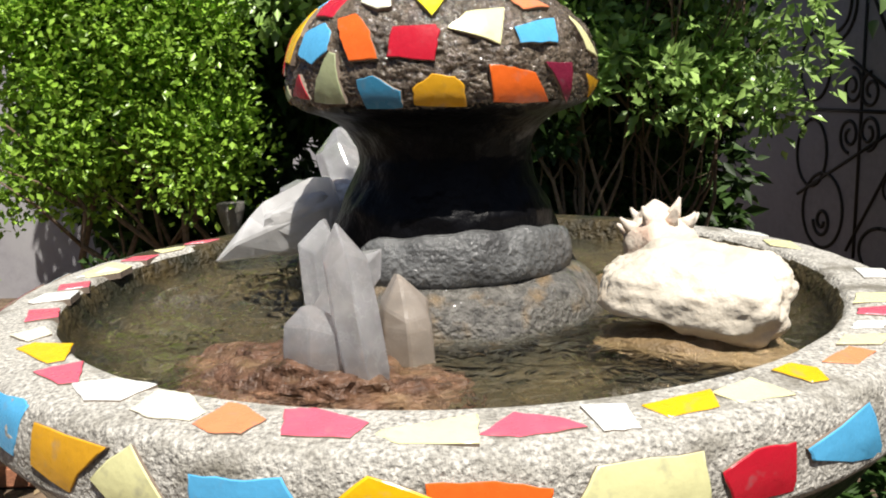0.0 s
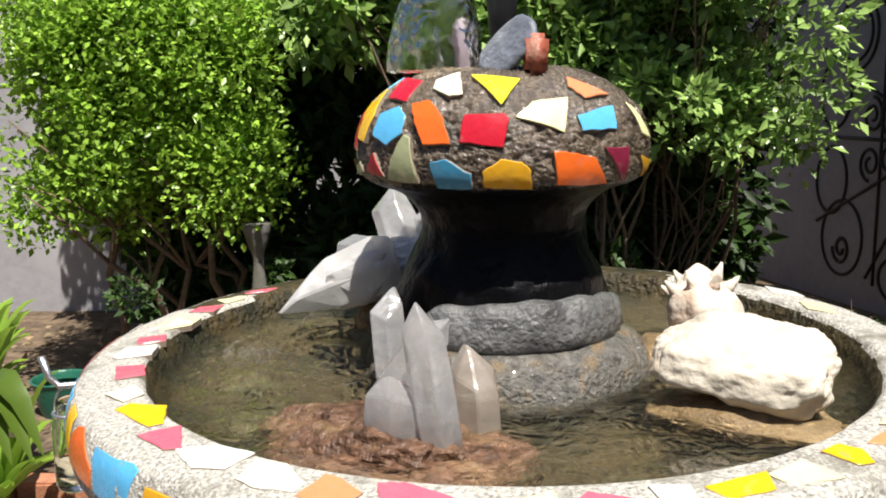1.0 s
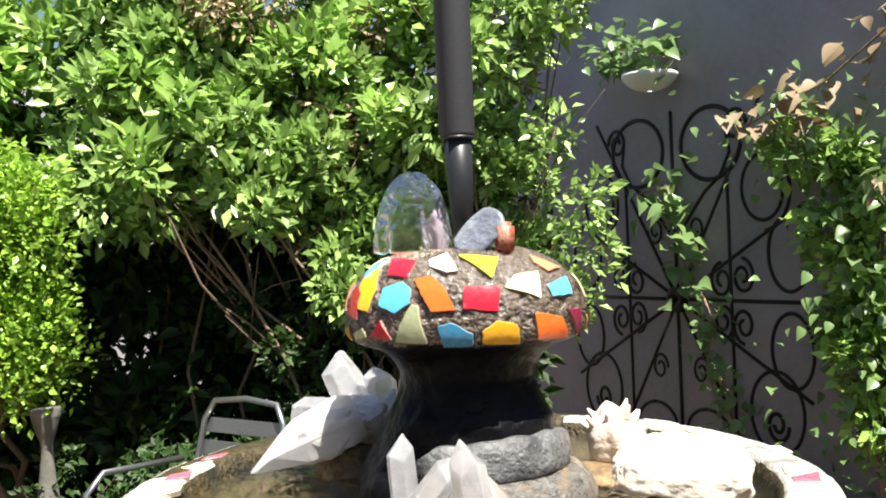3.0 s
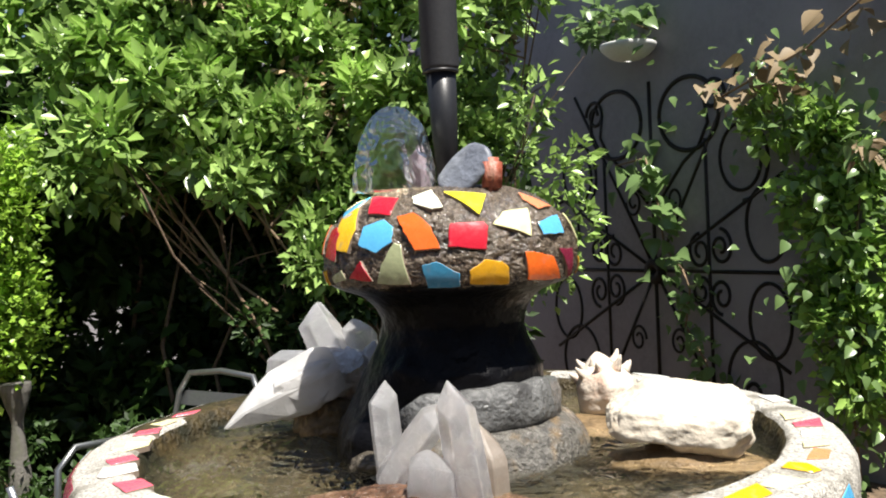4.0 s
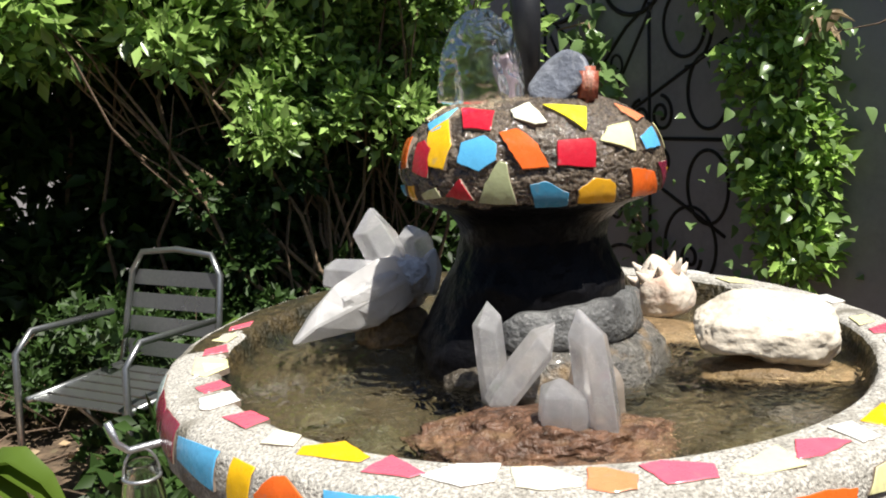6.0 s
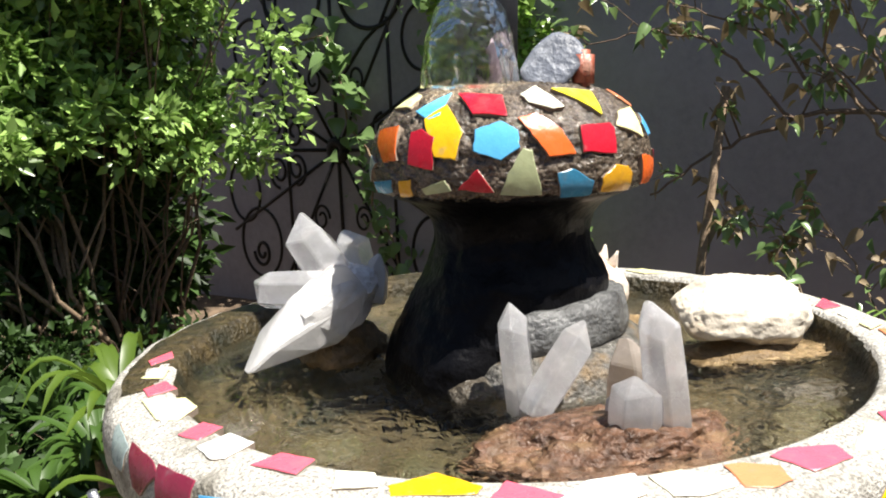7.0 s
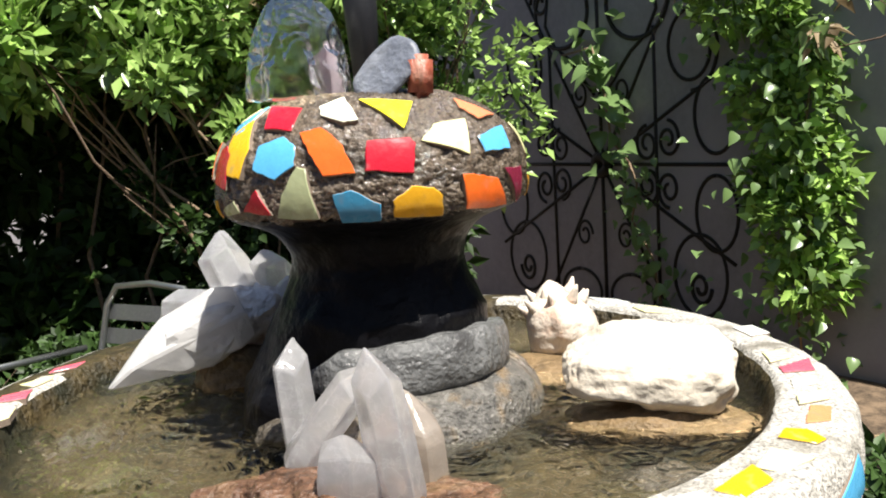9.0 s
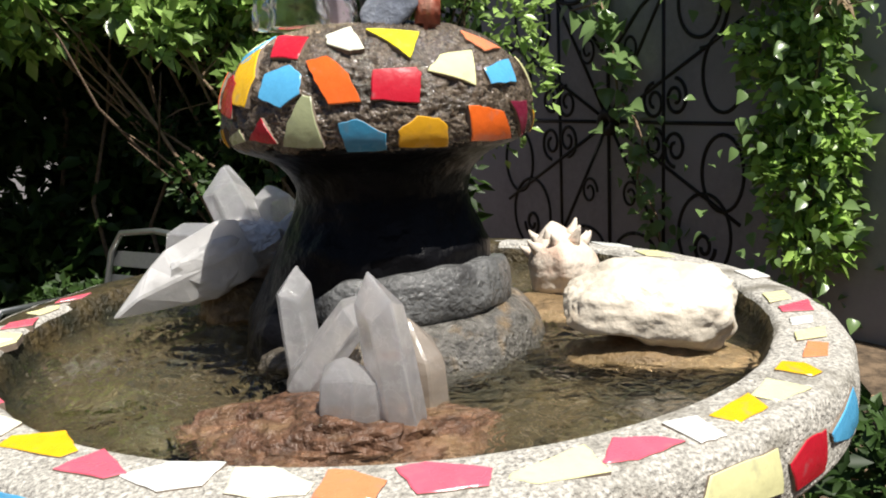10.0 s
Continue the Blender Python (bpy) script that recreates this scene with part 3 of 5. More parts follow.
# ---- stones and crystals ----
def quartz(name, tint, rough=0.14, clear=0.62, milk=0.8):
    m = material(name, tint, rough, vary=0.10, grain=35, bump=0.10, bump_scale=70, transmission=clear, ior=1.5, sss=0.0, rough_vary=0.08, coat=0.5)
    n, l = m.node_tree.nodes, m.node_tree.links
    veil = n.new("ShaderNodeTexVoronoi")
    veil.feature = "DISTANCE_TO_EDGE"
    veil.inputs["Scale"].default_value = 17.0
    cloud = n.new("ShaderNodeTexNoise")
    cloud.inputs["Scale"].default_value = 26.0
    cloud.inputs["Detail"].default_value = 6.0
    coord = n.new("ShaderNodeTexCoord")
    l.new(coord.outputs["Object"], cloud.inputs["Vector"])
    warp = n.new("ShaderNodeVectorMath")
    warp.operation = "MULTIPLY_ADD"
    warp.inputs[1].default_value = (0.22, 0.22, 0.22)
    l.new(cloud.outputs["Color"], warp.inputs[0])
    l.new(coord.outputs["Object"], warp.inputs[2])
    l.new(warp.outputs["Vector"], veil.inputs["Vector"])
    crack = n.new("ShaderNodeMapRange")
    crack.inputs["From Min"].default_value, crack.inputs["From Max"].default_value = 0.0, 0.03
    crack.inputs["To Min"].default_value, crack.inputs["To Max"].default_value = clear * 0.86, clear
    l.new(veil.outputs["Distance"], crack.inputs["Value"])
    l.new(crack.outputs["Result"], n["Principled BSDF"].inputs["Transmission Weight"])
    tr = n.new("ShaderNodeBsdfTranslucent")
    tr.inputs["Color"].default_value = (*tint, 1)
    mix = n.new("ShaderNodeMixShader")
    haze = n.new("ShaderNodeMapRange")
    haze.inputs["From Min"].default_value, haze.inputs["From Max"].default_value = 0.36, 0.66
    haze.inputs["To Min"].default_value, haze.inputs["To Max"].default_value = milk * 0.25, min(0.9, milk * 0.9)
    l.new(cloud.outputs["Fac"], haze.inputs["Value"])
    l.new(haze.outputs["Result"], mix.inputs["Fac"])
    l.new(n["Principled BSDF"].outputs["BSDF"], mix.inputs[1])
    l.new(tr.outputs["BSDF"], mix.inputs[2])
    l.new(mix.outputs["Shader"], n["Material Output"].inputs["Surface"])
    return m


QUARTZ = quartz("cloudy_quartz", (0.96, 0.95, 0.96), 0.05, 0.78, 0.46)
CLOUDY = quartz("greyish_cloudy_quartz", (0.94, 0.93, 0.95), 0.07, 0.74, 0.46)
MILKY = quartz("milky_quartz", (0.80, 0.79, 0.78), 0.3, 0.15, 0.6)
SMOKY = quartz("smoky_quartz", (0.66, 0.58, 0.50), 0.14, 0.6, 0.4)
AMETHYST = quartz("pale_amethyst", (0.46, 0.38, 0.46), 0.25, 0.3, 0.4)
MATRIX = material("stained_white_quartz", (0.88, 0.84, 0.82), 0.35, vary=0.25, grain=60, bump=0.6, bump_scale=80, stains=(0.36, 0.22, 0.13), stain_scale=28, stain_at=0.6, rough_vary=0.2)
RED_ROCK = material("wet_red_rock", (0.120, 0.064, 0.039), 0.32, vary=0.75, grain=70, bump=1.0, bump_scale=80, stains=(0.21, 0.13, 0.07), stain_scale=25, rough_vary=0.25)
BROWN_ROCK = material("wet_brown_sandstone", (0.205, 0.138, 0.070), 0.55, vary=0.45, grain=60, bump=0.7, stains=(0.15, 0.10, 0.045), stain_scale=18, rough_vary=0.2)
DARK_ROCK = material("wet_dark_rock", (0.065, 0.055, 0.042), 0.35, vary=0.5, grain=45, bump=0.8, stains=(0.12, 0.10, 0.07), stain_scale=30, rough_vary=0.2)
OLIVE_ROCK = material("algae_olive_rock", (0.065, 0.052, 0.022), 0.6, vary=0.5, grain=50, bump=0.6, stains=(0.05, 0.045, 0.018), stain_scale=20)
SLATE = material("blue_grey_slate", (0.13, 0.145, 0.18), 0.45, vary=0.22, grain=45, bump=0.35, stains=(0.26, 0.28, 0.32), stain_scale=25)
JASPER = material("red_jasper", (0.36, 0.10, 0.06), 0.4, vary=0.35, grain=60, bump=0.3, stains=(0.45, 0.24, 0.18), stain_scale=50)
WHITE_ROCK = material("white_crystal_rock", (0.70, 0.63, 0.52), 0.42, vary=0.10, grain=55, bump=0.3, bump_scale=150, stains=(0.62, 0.50, 0.36), stain_scale=22, stain_at=0.62, sss=0.1)
SHELL = material("bleached_shell", (0.72, 0.63, 0.53), 0.55, vary=0.10, grain=40, bump=0.35, stains=(0.72, 0.50, 0.38), stain_scale=30, stain_at=0.58)


def crystal(foot, tip, width, mat, seed, label="", flat=0.8, name="crystal", parent=None, point=0.28, turn=None, apex=None, taper=0.93):
    """A six-sided crystal with an off-centre point."""
    rng = random.Random(seed)
    foot, tip = Vector(foot), Vector(tip)
    d = tip - foot
    rot = d.to_track_quat("Z", "Y").to_matrix()
    ln = d.length
    bm = bmesh.new()
    turn = rng.uniform(0, 1) if turn is None else turn
    rr = [rng.uniform(0.78, 1.12) for _ in range(6)]
    rings = []
    for f, wd in ((-0.03, 0.80), (0.1, 0.98), (0.5, (1 + taper) / 2 + 0.03), (1 - point, taper)):
        ring = []
        for k in range(6):
            a = (k + turn) * math.pi / 3
            up = f * ln + (rng.uniform(-0.13, 0.07) * ln if f > 0.6 else 0)
            p = Vector((math.cos(a) * width * 0.5 * rr[k] * wd, math.sin(a) * width * 0.5 * rr[k] * wd * flat, up))
            ring.append(bm.verts.new(foot + rot @ p))
        rings.append(ring)
    ends = []
    e = (rng.uniform(-0.30, 0.30) * width, rng.uniform(-0.20, 0.20) * width)
    e = e if apex is None else (apex[0] * width, apex[1] * width)
    top = [bm.verts.new(foot + rot @ Vector((e[0] + s * width * 0.07, e[1], ln * (1 - 0.015 * (s < 0))))) for s in (-1, 1)]
    for a_, b_ in zip(rings, rings[1:]):
        for k in range(6):
            bm.faces.new((a_[k], a_[(k + 1) % 6], b_[(k + 1) % 6], b_[k]))
    last = rings[-1]
    for k in range(6):
        j = (k + 1) % 6
        mx = ((rot.transposed() @ (last[k].co + last[j].co - foot * 2)).x) / 2
        bm.faces.new((last[k], last[j], top[0] if mx < e[0] else top[1]))
        near_k = top[0] if mx < e[0] else top[1]
        ends.append(near_k)
    for k in range(6):
        if ends[k] is not ends[k - 1]:
            bm.faces.new((last[k], ends[k], ends[k - 1]))
    bm.faces.new(list(reversed(rings[0])))
    bmesh.ops.bevel(bm, geom=bm.edges[:], offset=width * 0.022, segments=1, affect="EDGES")
    bmesh.ops.recalc_face_normals(bm, faces=bm.faces)
    ob = part(name, bm, mat, None, label, smooth=False)
    if parent:
        under(ob, parent)
    return ob


def stone(name, at, size, mat, seed, label, category="stone", turn=(0, 0, 0), sub=4, rough=0.25, freq=1.6, facets=0.0, fine=0.04, parent=None, taper=0.0):
    """A lump of rock: an uneven ball, flattened here and there by broken faces."""
    rng = random.Random(seed)
    bm = bmesh.new()
    bmesh.ops.create_icosphere(bm, subdivisions=sub, radius=1.0)
    off = Vector((seed * 3.7, seed * 1.3, seed * 2.1))
    planes = [(Vector((rng.gauss(0, 1), rng.gauss(0, 1), rng.gauss(0, 1))).normalized(), rng.uniform(0.62, 0.88)) for _ in range(14)]
    for v in bm.verts:
        p = v.co.copy()
        p *= 1 + rough * noise.fractal(p * freq + off, 1.0, 2.0, 3)
        if facets:
            for nrm, dist in planes:
                over = p.dot(nrm) - dist
                if over > 0:
                    p -= nrm * over * facets
        p *= 1 + fine * noise.fractal(p * 7 + off, 1.0, 2.0, 3)
        if taper:
            thin = (1 - taper * max(0.0, min(1.0, (p.x + 0.5) / 1.5))) * (1 + 0.75 * max(0.0, p.x) ** 3)
            p.y *= thin
            p.z *= thin
        v.co = p
    m = pose(*at, *turn) @ Matrix.Diagonal((*size, 1))
    bm.transform(m)
    ob = part(name, bm, mat, None, "", smooth=not facets)
    if parent:
        return under(ob, parent)
    return tagged(ob, label, category)


# red rock with the standing quartz group
stone("red_rock", (-0.118, -0.215, 0.704), (0.118, 0.088, 0.044), RED_ROCK, 3, "rough wet red-brown rock standing in the bowl water", turn=(0, 0, -25), rough=0.35, facets=0.5, fine=0.06, sub=5)
stone("red_rock", (-0.035, -0.258, 0.704), (0.070, 0.052, 0.032), RED_ROCK, 9, "broken red-brown rock beside the quartz group", turn=(0, 0, 20), rough=0.4, facets=0.6, fine=0.06, sub=5)
group_ = tagged(empty("quartz_cluster", (-0.085, -0.255, 0.72)), "standing cluster of cloudy clear quartz points on red rock", "crystal")
crystal((-0.058, -0.256, 0.722), (-0.076, -0.254, 0.852), 0.047, QUARTZ, 2, "tall cloudy quartz point", parent=group_, point=0.16, turn=0.35, apex=(-0.12, -0.05), taper=0.9)
crystal((-0.094, -0.246, 0.722), (-0.093, -0.251, 0.789), 0.056, QUARTZ, 5, "short blunt quartz point", parent=group_, point=0.22, turn=0.1, apex=(-0.18, 0.0))
crystal((-0.078, -0.228, 0.722), (-0.076, -0.226, 0.770), 0.040, QUARTZ, 15, "small quartz point wedged behind the tall one", parent=group_, point=0.3)
tagged(crystal((-0.106, -0.119, 0.716), (-0.114, -0.115, 0.833), 0.045, QUARTZ, 12, name="quartz_point", point=0.17, turn=0.6, apex=(-0.28, 0.1), taper=1.0), "single upright clear quartz point standing in the bowl", "crystal")
tagged(crystal((-0.116, -0.146, 0.731), (-0.054, -0.166, 0.812), 0.046, QUARTZ, 21, name="quartz_point", point=0.16, turn=0.2, apex=(0.22, 0.0), taper=1.0), "leaning clear quartz point with bright edges", "crystal")
tagged(crystal((-0.026, -0.202, 0.716), (-0.030, -0.204, 0.799), 0.070, SMOKY, 31, name="smoky_quartz", point=0.30, turn=0.5, apex=(-0.2, 0.0), taper=0.85), "stubby brownish smoky quartz point beside the cluster", "crystal")

# leaning cluster at the column's side
group_ = tagged(empty("quartz_cluster", (-0.13, 0.17, 0.74)), "large milky and clear quartz cluster leaning on the column", "crystal")
stone("matrix", (-0.110, 0.164, 0.804), (0.058, 0.046, 0.044), MATRIX, 6, "", turn=(0, 18, 30), facets=0.9, rough=0.28, fine=0.07, parent=group_, sub=5)
crystal((-0.118, 0.144, 0.806), (-0.270, 0.138, 0.752), 0.100, MILKY, 8, "milky white quartz wedge", parent=group_, point=0.28, flat=0.9, turn=0.3, apex=(0.05, -0.05), taper=0.62)
stone("milky_crust", (-0.160, 0.136, 0.792), (0.054, 0.040, 0.040), MILKY, 18, "", turn=(10, 20, 185), facets=0.6, rough=0.28, fine=0.035, parent=group_, sub=4)
crystal((-0.122, 0.150, 0.812), (-0.190, 0.238, 0.812), 0.066, CLOUDY, 41, "cloudy quartz stub lying on its side", parent=group_, point=0.12, turn=0.5, apex=(0.0, 0.15))
crystal((-0.090, 0.172, 0.785), (-0.134, 0.232, 0.894), 0.072, CLOUDY, 43, "cloudy grey quartz point", parent=group_, point=0.22, turn=0.15, apex=(-0.15, 0.1))
crystal((-0.078, 0.172, 0.780), (-0.072, 0.206, 0.873), 0.062, CLOUDY, 51, "cloudy grey quartz point", parent=group_, point=0.24, turn=0.4)
crystal((-0.074, 0.160, 0.785), (-0.056, 0.172, 0.842), 0.034, MILKY, 53, "small milky quartz tip", parent=group_, point=0.3)
stone("brown_stone", (-0.112, 0.165, 0.736), (0.066, 0.050, 0.036), BROWN_ROCK, 39, "wet orange-brown stone under the leaning quartz", turn=(0, 8, 20), facets=0.5)

# stones round the foot
stone("dark_stone", (-0.10, -0.05, 0.722), (0.045, 0.035, 0.028), DARK_ROCK, 23, "wet dark stone lying against the column foot", facets=0.5, turn=(0, 10, 40))

for k_, (px, py, sx, sy, tz) in enumerate(((0.10, -0.30, 0.055, 0.035, 20), (0.17, -0.27, 0.05, 0.03, -30), (0.03, -0.33, 0.04, 0.03, 5), (0.25, -0.10, 0.05, 0.035, 60), (0.28, 0.03, 0.045, 0.035, 10), (-0.27, -0.02, 0.05, 0.04, 40),
                                                 (-0.24, -0.13, 0.05, 0.035, 70), (-0.30, 0.10, 0.04, 0.03, 15), (0.12, 0.30, 0.05, 0.04, -15), (-0.05, 0.30, 0.05, 0.035, 35))):
    stone("submerged_stone", (px, py, 0.676), (sx, sy, 0.018), (OLIVE_ROCK, DARK_ROCK)[k_ % 3 == 1], 60 + k_, "flat algae-coated stone lying under the bowl water", turn=(0, 3, tz), sub=3, rough=0.25, facets=0.3)

# sandstone, white crystal rock and shell
stone("brown_sandstone", (0.215, -0.175, 0.716), (0.092, 0.054, 0.024), BROWN_ROCK, 29, "flat wet brown sandstone under the white rock", turn=(0, 4, -24), rough=0.22, facets=0.3)


def crystal_slab(at, turn, size):
    """A thick slab of white crystal: flat crusted top, sides drawn in below, a lobe with a hollow beside it."""
    bm = bmesh.new()
    bmesh.ops.create_icosphere(bm, subdivisions=6, radius=1.0)
    for v in bm.verts:
        d = v.co.normalized()
        flat = (abs(d.x) ** 3.2 + abs(d.y) ** 3.2 + abs(d.z) ** 3.2) ** (-1 / 3.2)
        p = d * flat
        low = max(0.0, 0.25 - p.z) / 1.25                  # 0 at the top, 1 underneath
        p.x = p.x * (1 - 0.48 * low) + 0.12 * low
        p.y *= 1 - 0.55 * low
        p.z *= 1 + 0.10 * p.x * low
        hollow = math.exp(-((p.x + 0.42) / 0.20) ** 2) * low * max(0.0, -d.y + 0.45)
        p.y += 1.3 * hollow
        p.z += 1.0 * hollow
        lobe = math.exp(-((p.x + 0.82) / 0.22) ** 2)
        p.z -= 0.14 * lobe * (1 - low) - 0.12 * lobe * low
        p *= 1 + 0.10 * noise.fractal(d * 1.9 + Vector((5, 2, 8)), 1.0, 2.0, 3)
        edge = max(0.0, 1 - abs(p.z - 0.72) / 0.45) * max(abs(p.x), abs(p.y)) ** 3
        grain_ = noise.noise(p * 15) + 0.6 * noise.noise(p * 31)
        p += d * (0.008 + 0.065 * edge * max(0.0, min(1.0, d.y + 0.6))) * grain_ + d * 0.07 * noise.noise(p * 2.6 + Vector((1, 7, 3)))
        v.co = p
    bm.transform(pose(*at, *turn) @ Matrix.Diagonal((*size, 1)))
    return tagged(part("white_crystal_rock", bm, WHITE_ROCK), "knobbly white crystalline rock slab resting on brown sandstone", "stone")


crystal_slab((0.221, -0.162, 0.756), (22, 4, -28), (0.081, 0.050, 0.046))


def conch(at, turn, ln):
    """A spiny shell: a swollen whorl, a low spire above it and tapering spines on the shoulder."""
    base = tagged(empty("conch_shell", at), "bleached spiny conch shell propped on the wet rim stones", "shell")
    m = pose(*at, *turn) @ Matrix.Scale(ln, 4)
    bm = bmesh.new()
    prof = refine([(0.02, 0.0), (0.34, 0.03), (0.46, 0.16), (0.47, 0.36), (0.41, 0.55), (0.32, 0.68), (0.24, 0.76), (0.19, 0.82), (0.10, 0.90), (0.02, 0.95)], 6)
    rings = []
    seg = 84
    for r, z in prof:
        ring = []
        for i in range(seg):
            a = 2 * math.pi * i / seg
            lip = 0.12 * math.exp(-((a - 4.1) / 0.30) ** 2) * math.sin(math.pi * min(1, z / 0.75))
            rr = r * (1 + 0.06 * math.sin(a + z * 7)) + lip + 0.004 * math.sin(40 * z + 3 * a) * (z < 0.7)
            ring.append(bm.verts.new((math.cos(a) * rr, math.sin(a) * rr * 0.85, z)))
        rings.append(ring)
    for a_, b_ in zip(rings, rings[1:]):
        for i in range(seg):
            bm.faces.new((a_[i], a_[(i + 1) % seg], b_[(i + 1) % seg], b_[i]))
    bm.faces.new(rings[-1])
    bm.faces.new(list(reversed(rings[0])))
    bm.transform(m)
    bmesh.ops.recalc_face_normals(bm, faces=bm.faces)
    under(part("whorl", bm, SHELL), base)
    rng = random.Random(8)
    for row, (n, r0, z0, out, up, long) in enumerate(((8, 0.37, 0.62, 0.85, 0.55, 0.18), (4, 0.24, 0.75, 0.6, 0.75, 0.13))):
        for k in range(n):
            a = 2 * math.pi * (k + 0.35 * row) / n + rng.uniform(-0.15, 0.15)
            o = Vector((math.cos(a) * r0, math.sin(a) * r0 * 0.85, z0))
            d = Vector((math.cos(a) * out, math.sin(a) * out * 0.85, up)).normalized() * long * rng.uniform(0.55, 1.3)
            bm = tube(bmesh.new(), [o - d * 0.3, o + d * 0.25, o + d * 0.7 + Vector((0, 0, 0.01)), o + d + Vector((0, 0, 0.03))], [0.11, 0.066, 0.036, 0.014], 9)
            bm.transform(m)
            under(part("spine", bm, SHELL), base)
    return base


conch((0.252, 0.064, 0.723), (-20, 4, 20), 0.098)
stone("tan_stone", (0.208, 0.012, 0.722), (0.052, 0.074, 0.010), BROWN_ROCK, 44, "flat wet tan stone under the conch shell", turn=(6, -3, 28), facets=0.4)

# stones on the cap
slate = bmesh.new()
bmesh.ops.create_uvsphere(slate, u_segments=28, v_segments=16, radius=1.0)
for v in slate.verts:
    v.co.z = max(-0.7, min(0.7, v.co.z * 1.4))
    v.co += Vector((0.05, 0.03, 0)) * noise.noise(v.co * 2)
long_ = Vector((0.70, -0.28, 0.68)).normalized()
face_ = Vector((-0.72, -0.62, 0.4))
face_ = (face_ - long_ * face_.dot(long_)).normalized()
wide_ = face_.cross(long_)
for v in slate.verts:
    q = max(abs(v.co.x), abs(v.co.y))
    if q > 0.01:
        v.co.xy *= 1 + 0.32 * (math.hypot(v.co.x, v.co.y) / q - 1)
slate.transform(Matrix(((wide_.x, long_.x, face_.x, 0.010), (wide_.y, long_.y, face_.y, -0.066), (wide_.z, long_.z, face_.z, 1.060), (0, 0, 0, 1))) @ Matrix.Diagonal((0.026, 0.037, 0.006, 1)))
tagged(part("slate_pebble", slate, SLATE), "flat blue-grey slate stone leaning on the cap", "stone")
bm = bmesh.new()
box(bm, (0.022, 0.020, 0.040), pose(0.036, -0.085, 1.052, 0, 3, 14), 0.005)
for v in bm.verts:
    v.co += Vector((0.0015, 0.001, 0.002)) * noise.noise(v.co * 60)
tagged(part("jasper_stone", bm, JASPER), "blocky brick-red stone standing behind the slate", "stone")
tagged(crystal((-0.028, -0.03, 1.035), (-0.034, -0.03, 1.094), 0.030, AMETHYST, 61, name="amethyst_point", point=0.15), "dull purple crystal standing behind the water sheet", "crystal")

# ---- ground and walls ----
def ground_sheet():
    bm = bmesh.new()
    n = 90
    grid = [[bm.verts.new(((i / n - 0.5) * 2 * (abs(i / n - 0.5) * 2) ** 2 * 150 + (i / n - 0.5) * 16, (j / n - 0.5) * 2 * (abs(j / n - 0.5) * 2) ** 2 * 150 + (j / n - 0.5) * 16, GROUND)) for j in range(n + 1)] for i in range(n + 1)]
    for row in grid:
        for v in row:
            if abs(v.co.x) < 8 and abs(v.co.y) < 8:
                v.co.z += 0.02 * noise.noise(v.co * 2.5) - 0.012
    for i in range(n):
        for j in range(n):
            bm.faces.new((grid[i][j], grid[i + 1][j], grid[i + 1][j + 1], grid[i][j + 1]))
    return tagged(part("ground", bm, SOIL), "brown garden soil scattered with dry leaves", "ground", kind="structure")


ground_sheet()


def wall(name, a, b, top, thick=0.2, mat=WALL, coping=True):
    """A rendered garden wall between two points of the plan, with a coping course."""
    a, b = Vector((*a, 0)), Vector((*b, 0))
    d = b - a
    ang = math.degrees(math.atan2(d.y, d.x))
    mid = (a + b) / 2
    bm = bmesh.new()
    box(bm, (d.length, thick, top - GROUND + 0.3), pose(mid.x, mid.y, (top + GROUND - 0.3) / 2, 0, 0, ang))
    ob = tagged(part(name, bm, mat, smooth=False), "grey painted plaster garden wall with faint stains", "wall", kind="structure")
    if coping:
        bm = bmesh.new()
        box(bm, (d.length + 0.04, thick + 0.08, 0.07), pose(mid.x, mid.y, top + 0.037, 0, 0, ang), 0.012)
        c = part("coping", bm, WALL, ob)
    return ob


# lighter copy of the wall plaster, with sunlight put into its colour
LIT_WALL = material("sunlit_grey_plaster", (0.33, 0.32, 0.34), 0.85, vary=0.12, grain=18, bump=0.15, bump_scale=120, stains=(0.40, 0.39, 0.40), stain_scale=1.4)
GN = Vector((-0.956, -0.292, 0))                     # the way the grille wall faces
G0 = Vector((3.20, 4.90, 0))
along = Vector((0.292, -0.956, 0))
wall("wall_east", (G0 + along * -3.45)[:2], (G0 + along * 7.2)[:2], 3.4)
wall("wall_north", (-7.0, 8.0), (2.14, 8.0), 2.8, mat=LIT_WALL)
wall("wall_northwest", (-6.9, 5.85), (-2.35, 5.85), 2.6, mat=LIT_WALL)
# three walls never in view, added to close the garden and block skylight
wall("unseen_wall_west", (-7.0, -6.0), (-7.0, 7.8), 3.2, mat=WALL)
wall("unseen_wall_south", (-7.0, -6.0), (5.6, -6.0), 3.2, mat=WALL)
wall("unseen_wall_far_east", (5.5, -5.9), (5.5, -1.8), 3.2, mat=WALL)

# neighbour's building whose eave shows over the wall
bm = bmesh.new()
box(bm, (9, 5, 3.4), pose(-7.5, 12.5, GROUND + 1.7))
house = tagged(part("neighbour_house", bm, LIT_WALL, smooth=False), "pale rendered house beyond the garden wall", "house")
bm = bmesh.new()
box(bm, (9.6, 5.6, 0.22), pose(-7.5, 12.5, GROUND + 3.52), 0.03)
part("roof", bm, material("white_fascia", (0.75, 0.75, 0.74), 0.7), house, smooth=False)


# ---- wrought iron grille on the wall ----
def wall_point(u, z, out=0.06):
    """u metres along the wall from the wheel's hub."""
    p = G0 + along * u + GN * out
    return Vector((p.x, p.y, z))


HUB_Z = 0.62
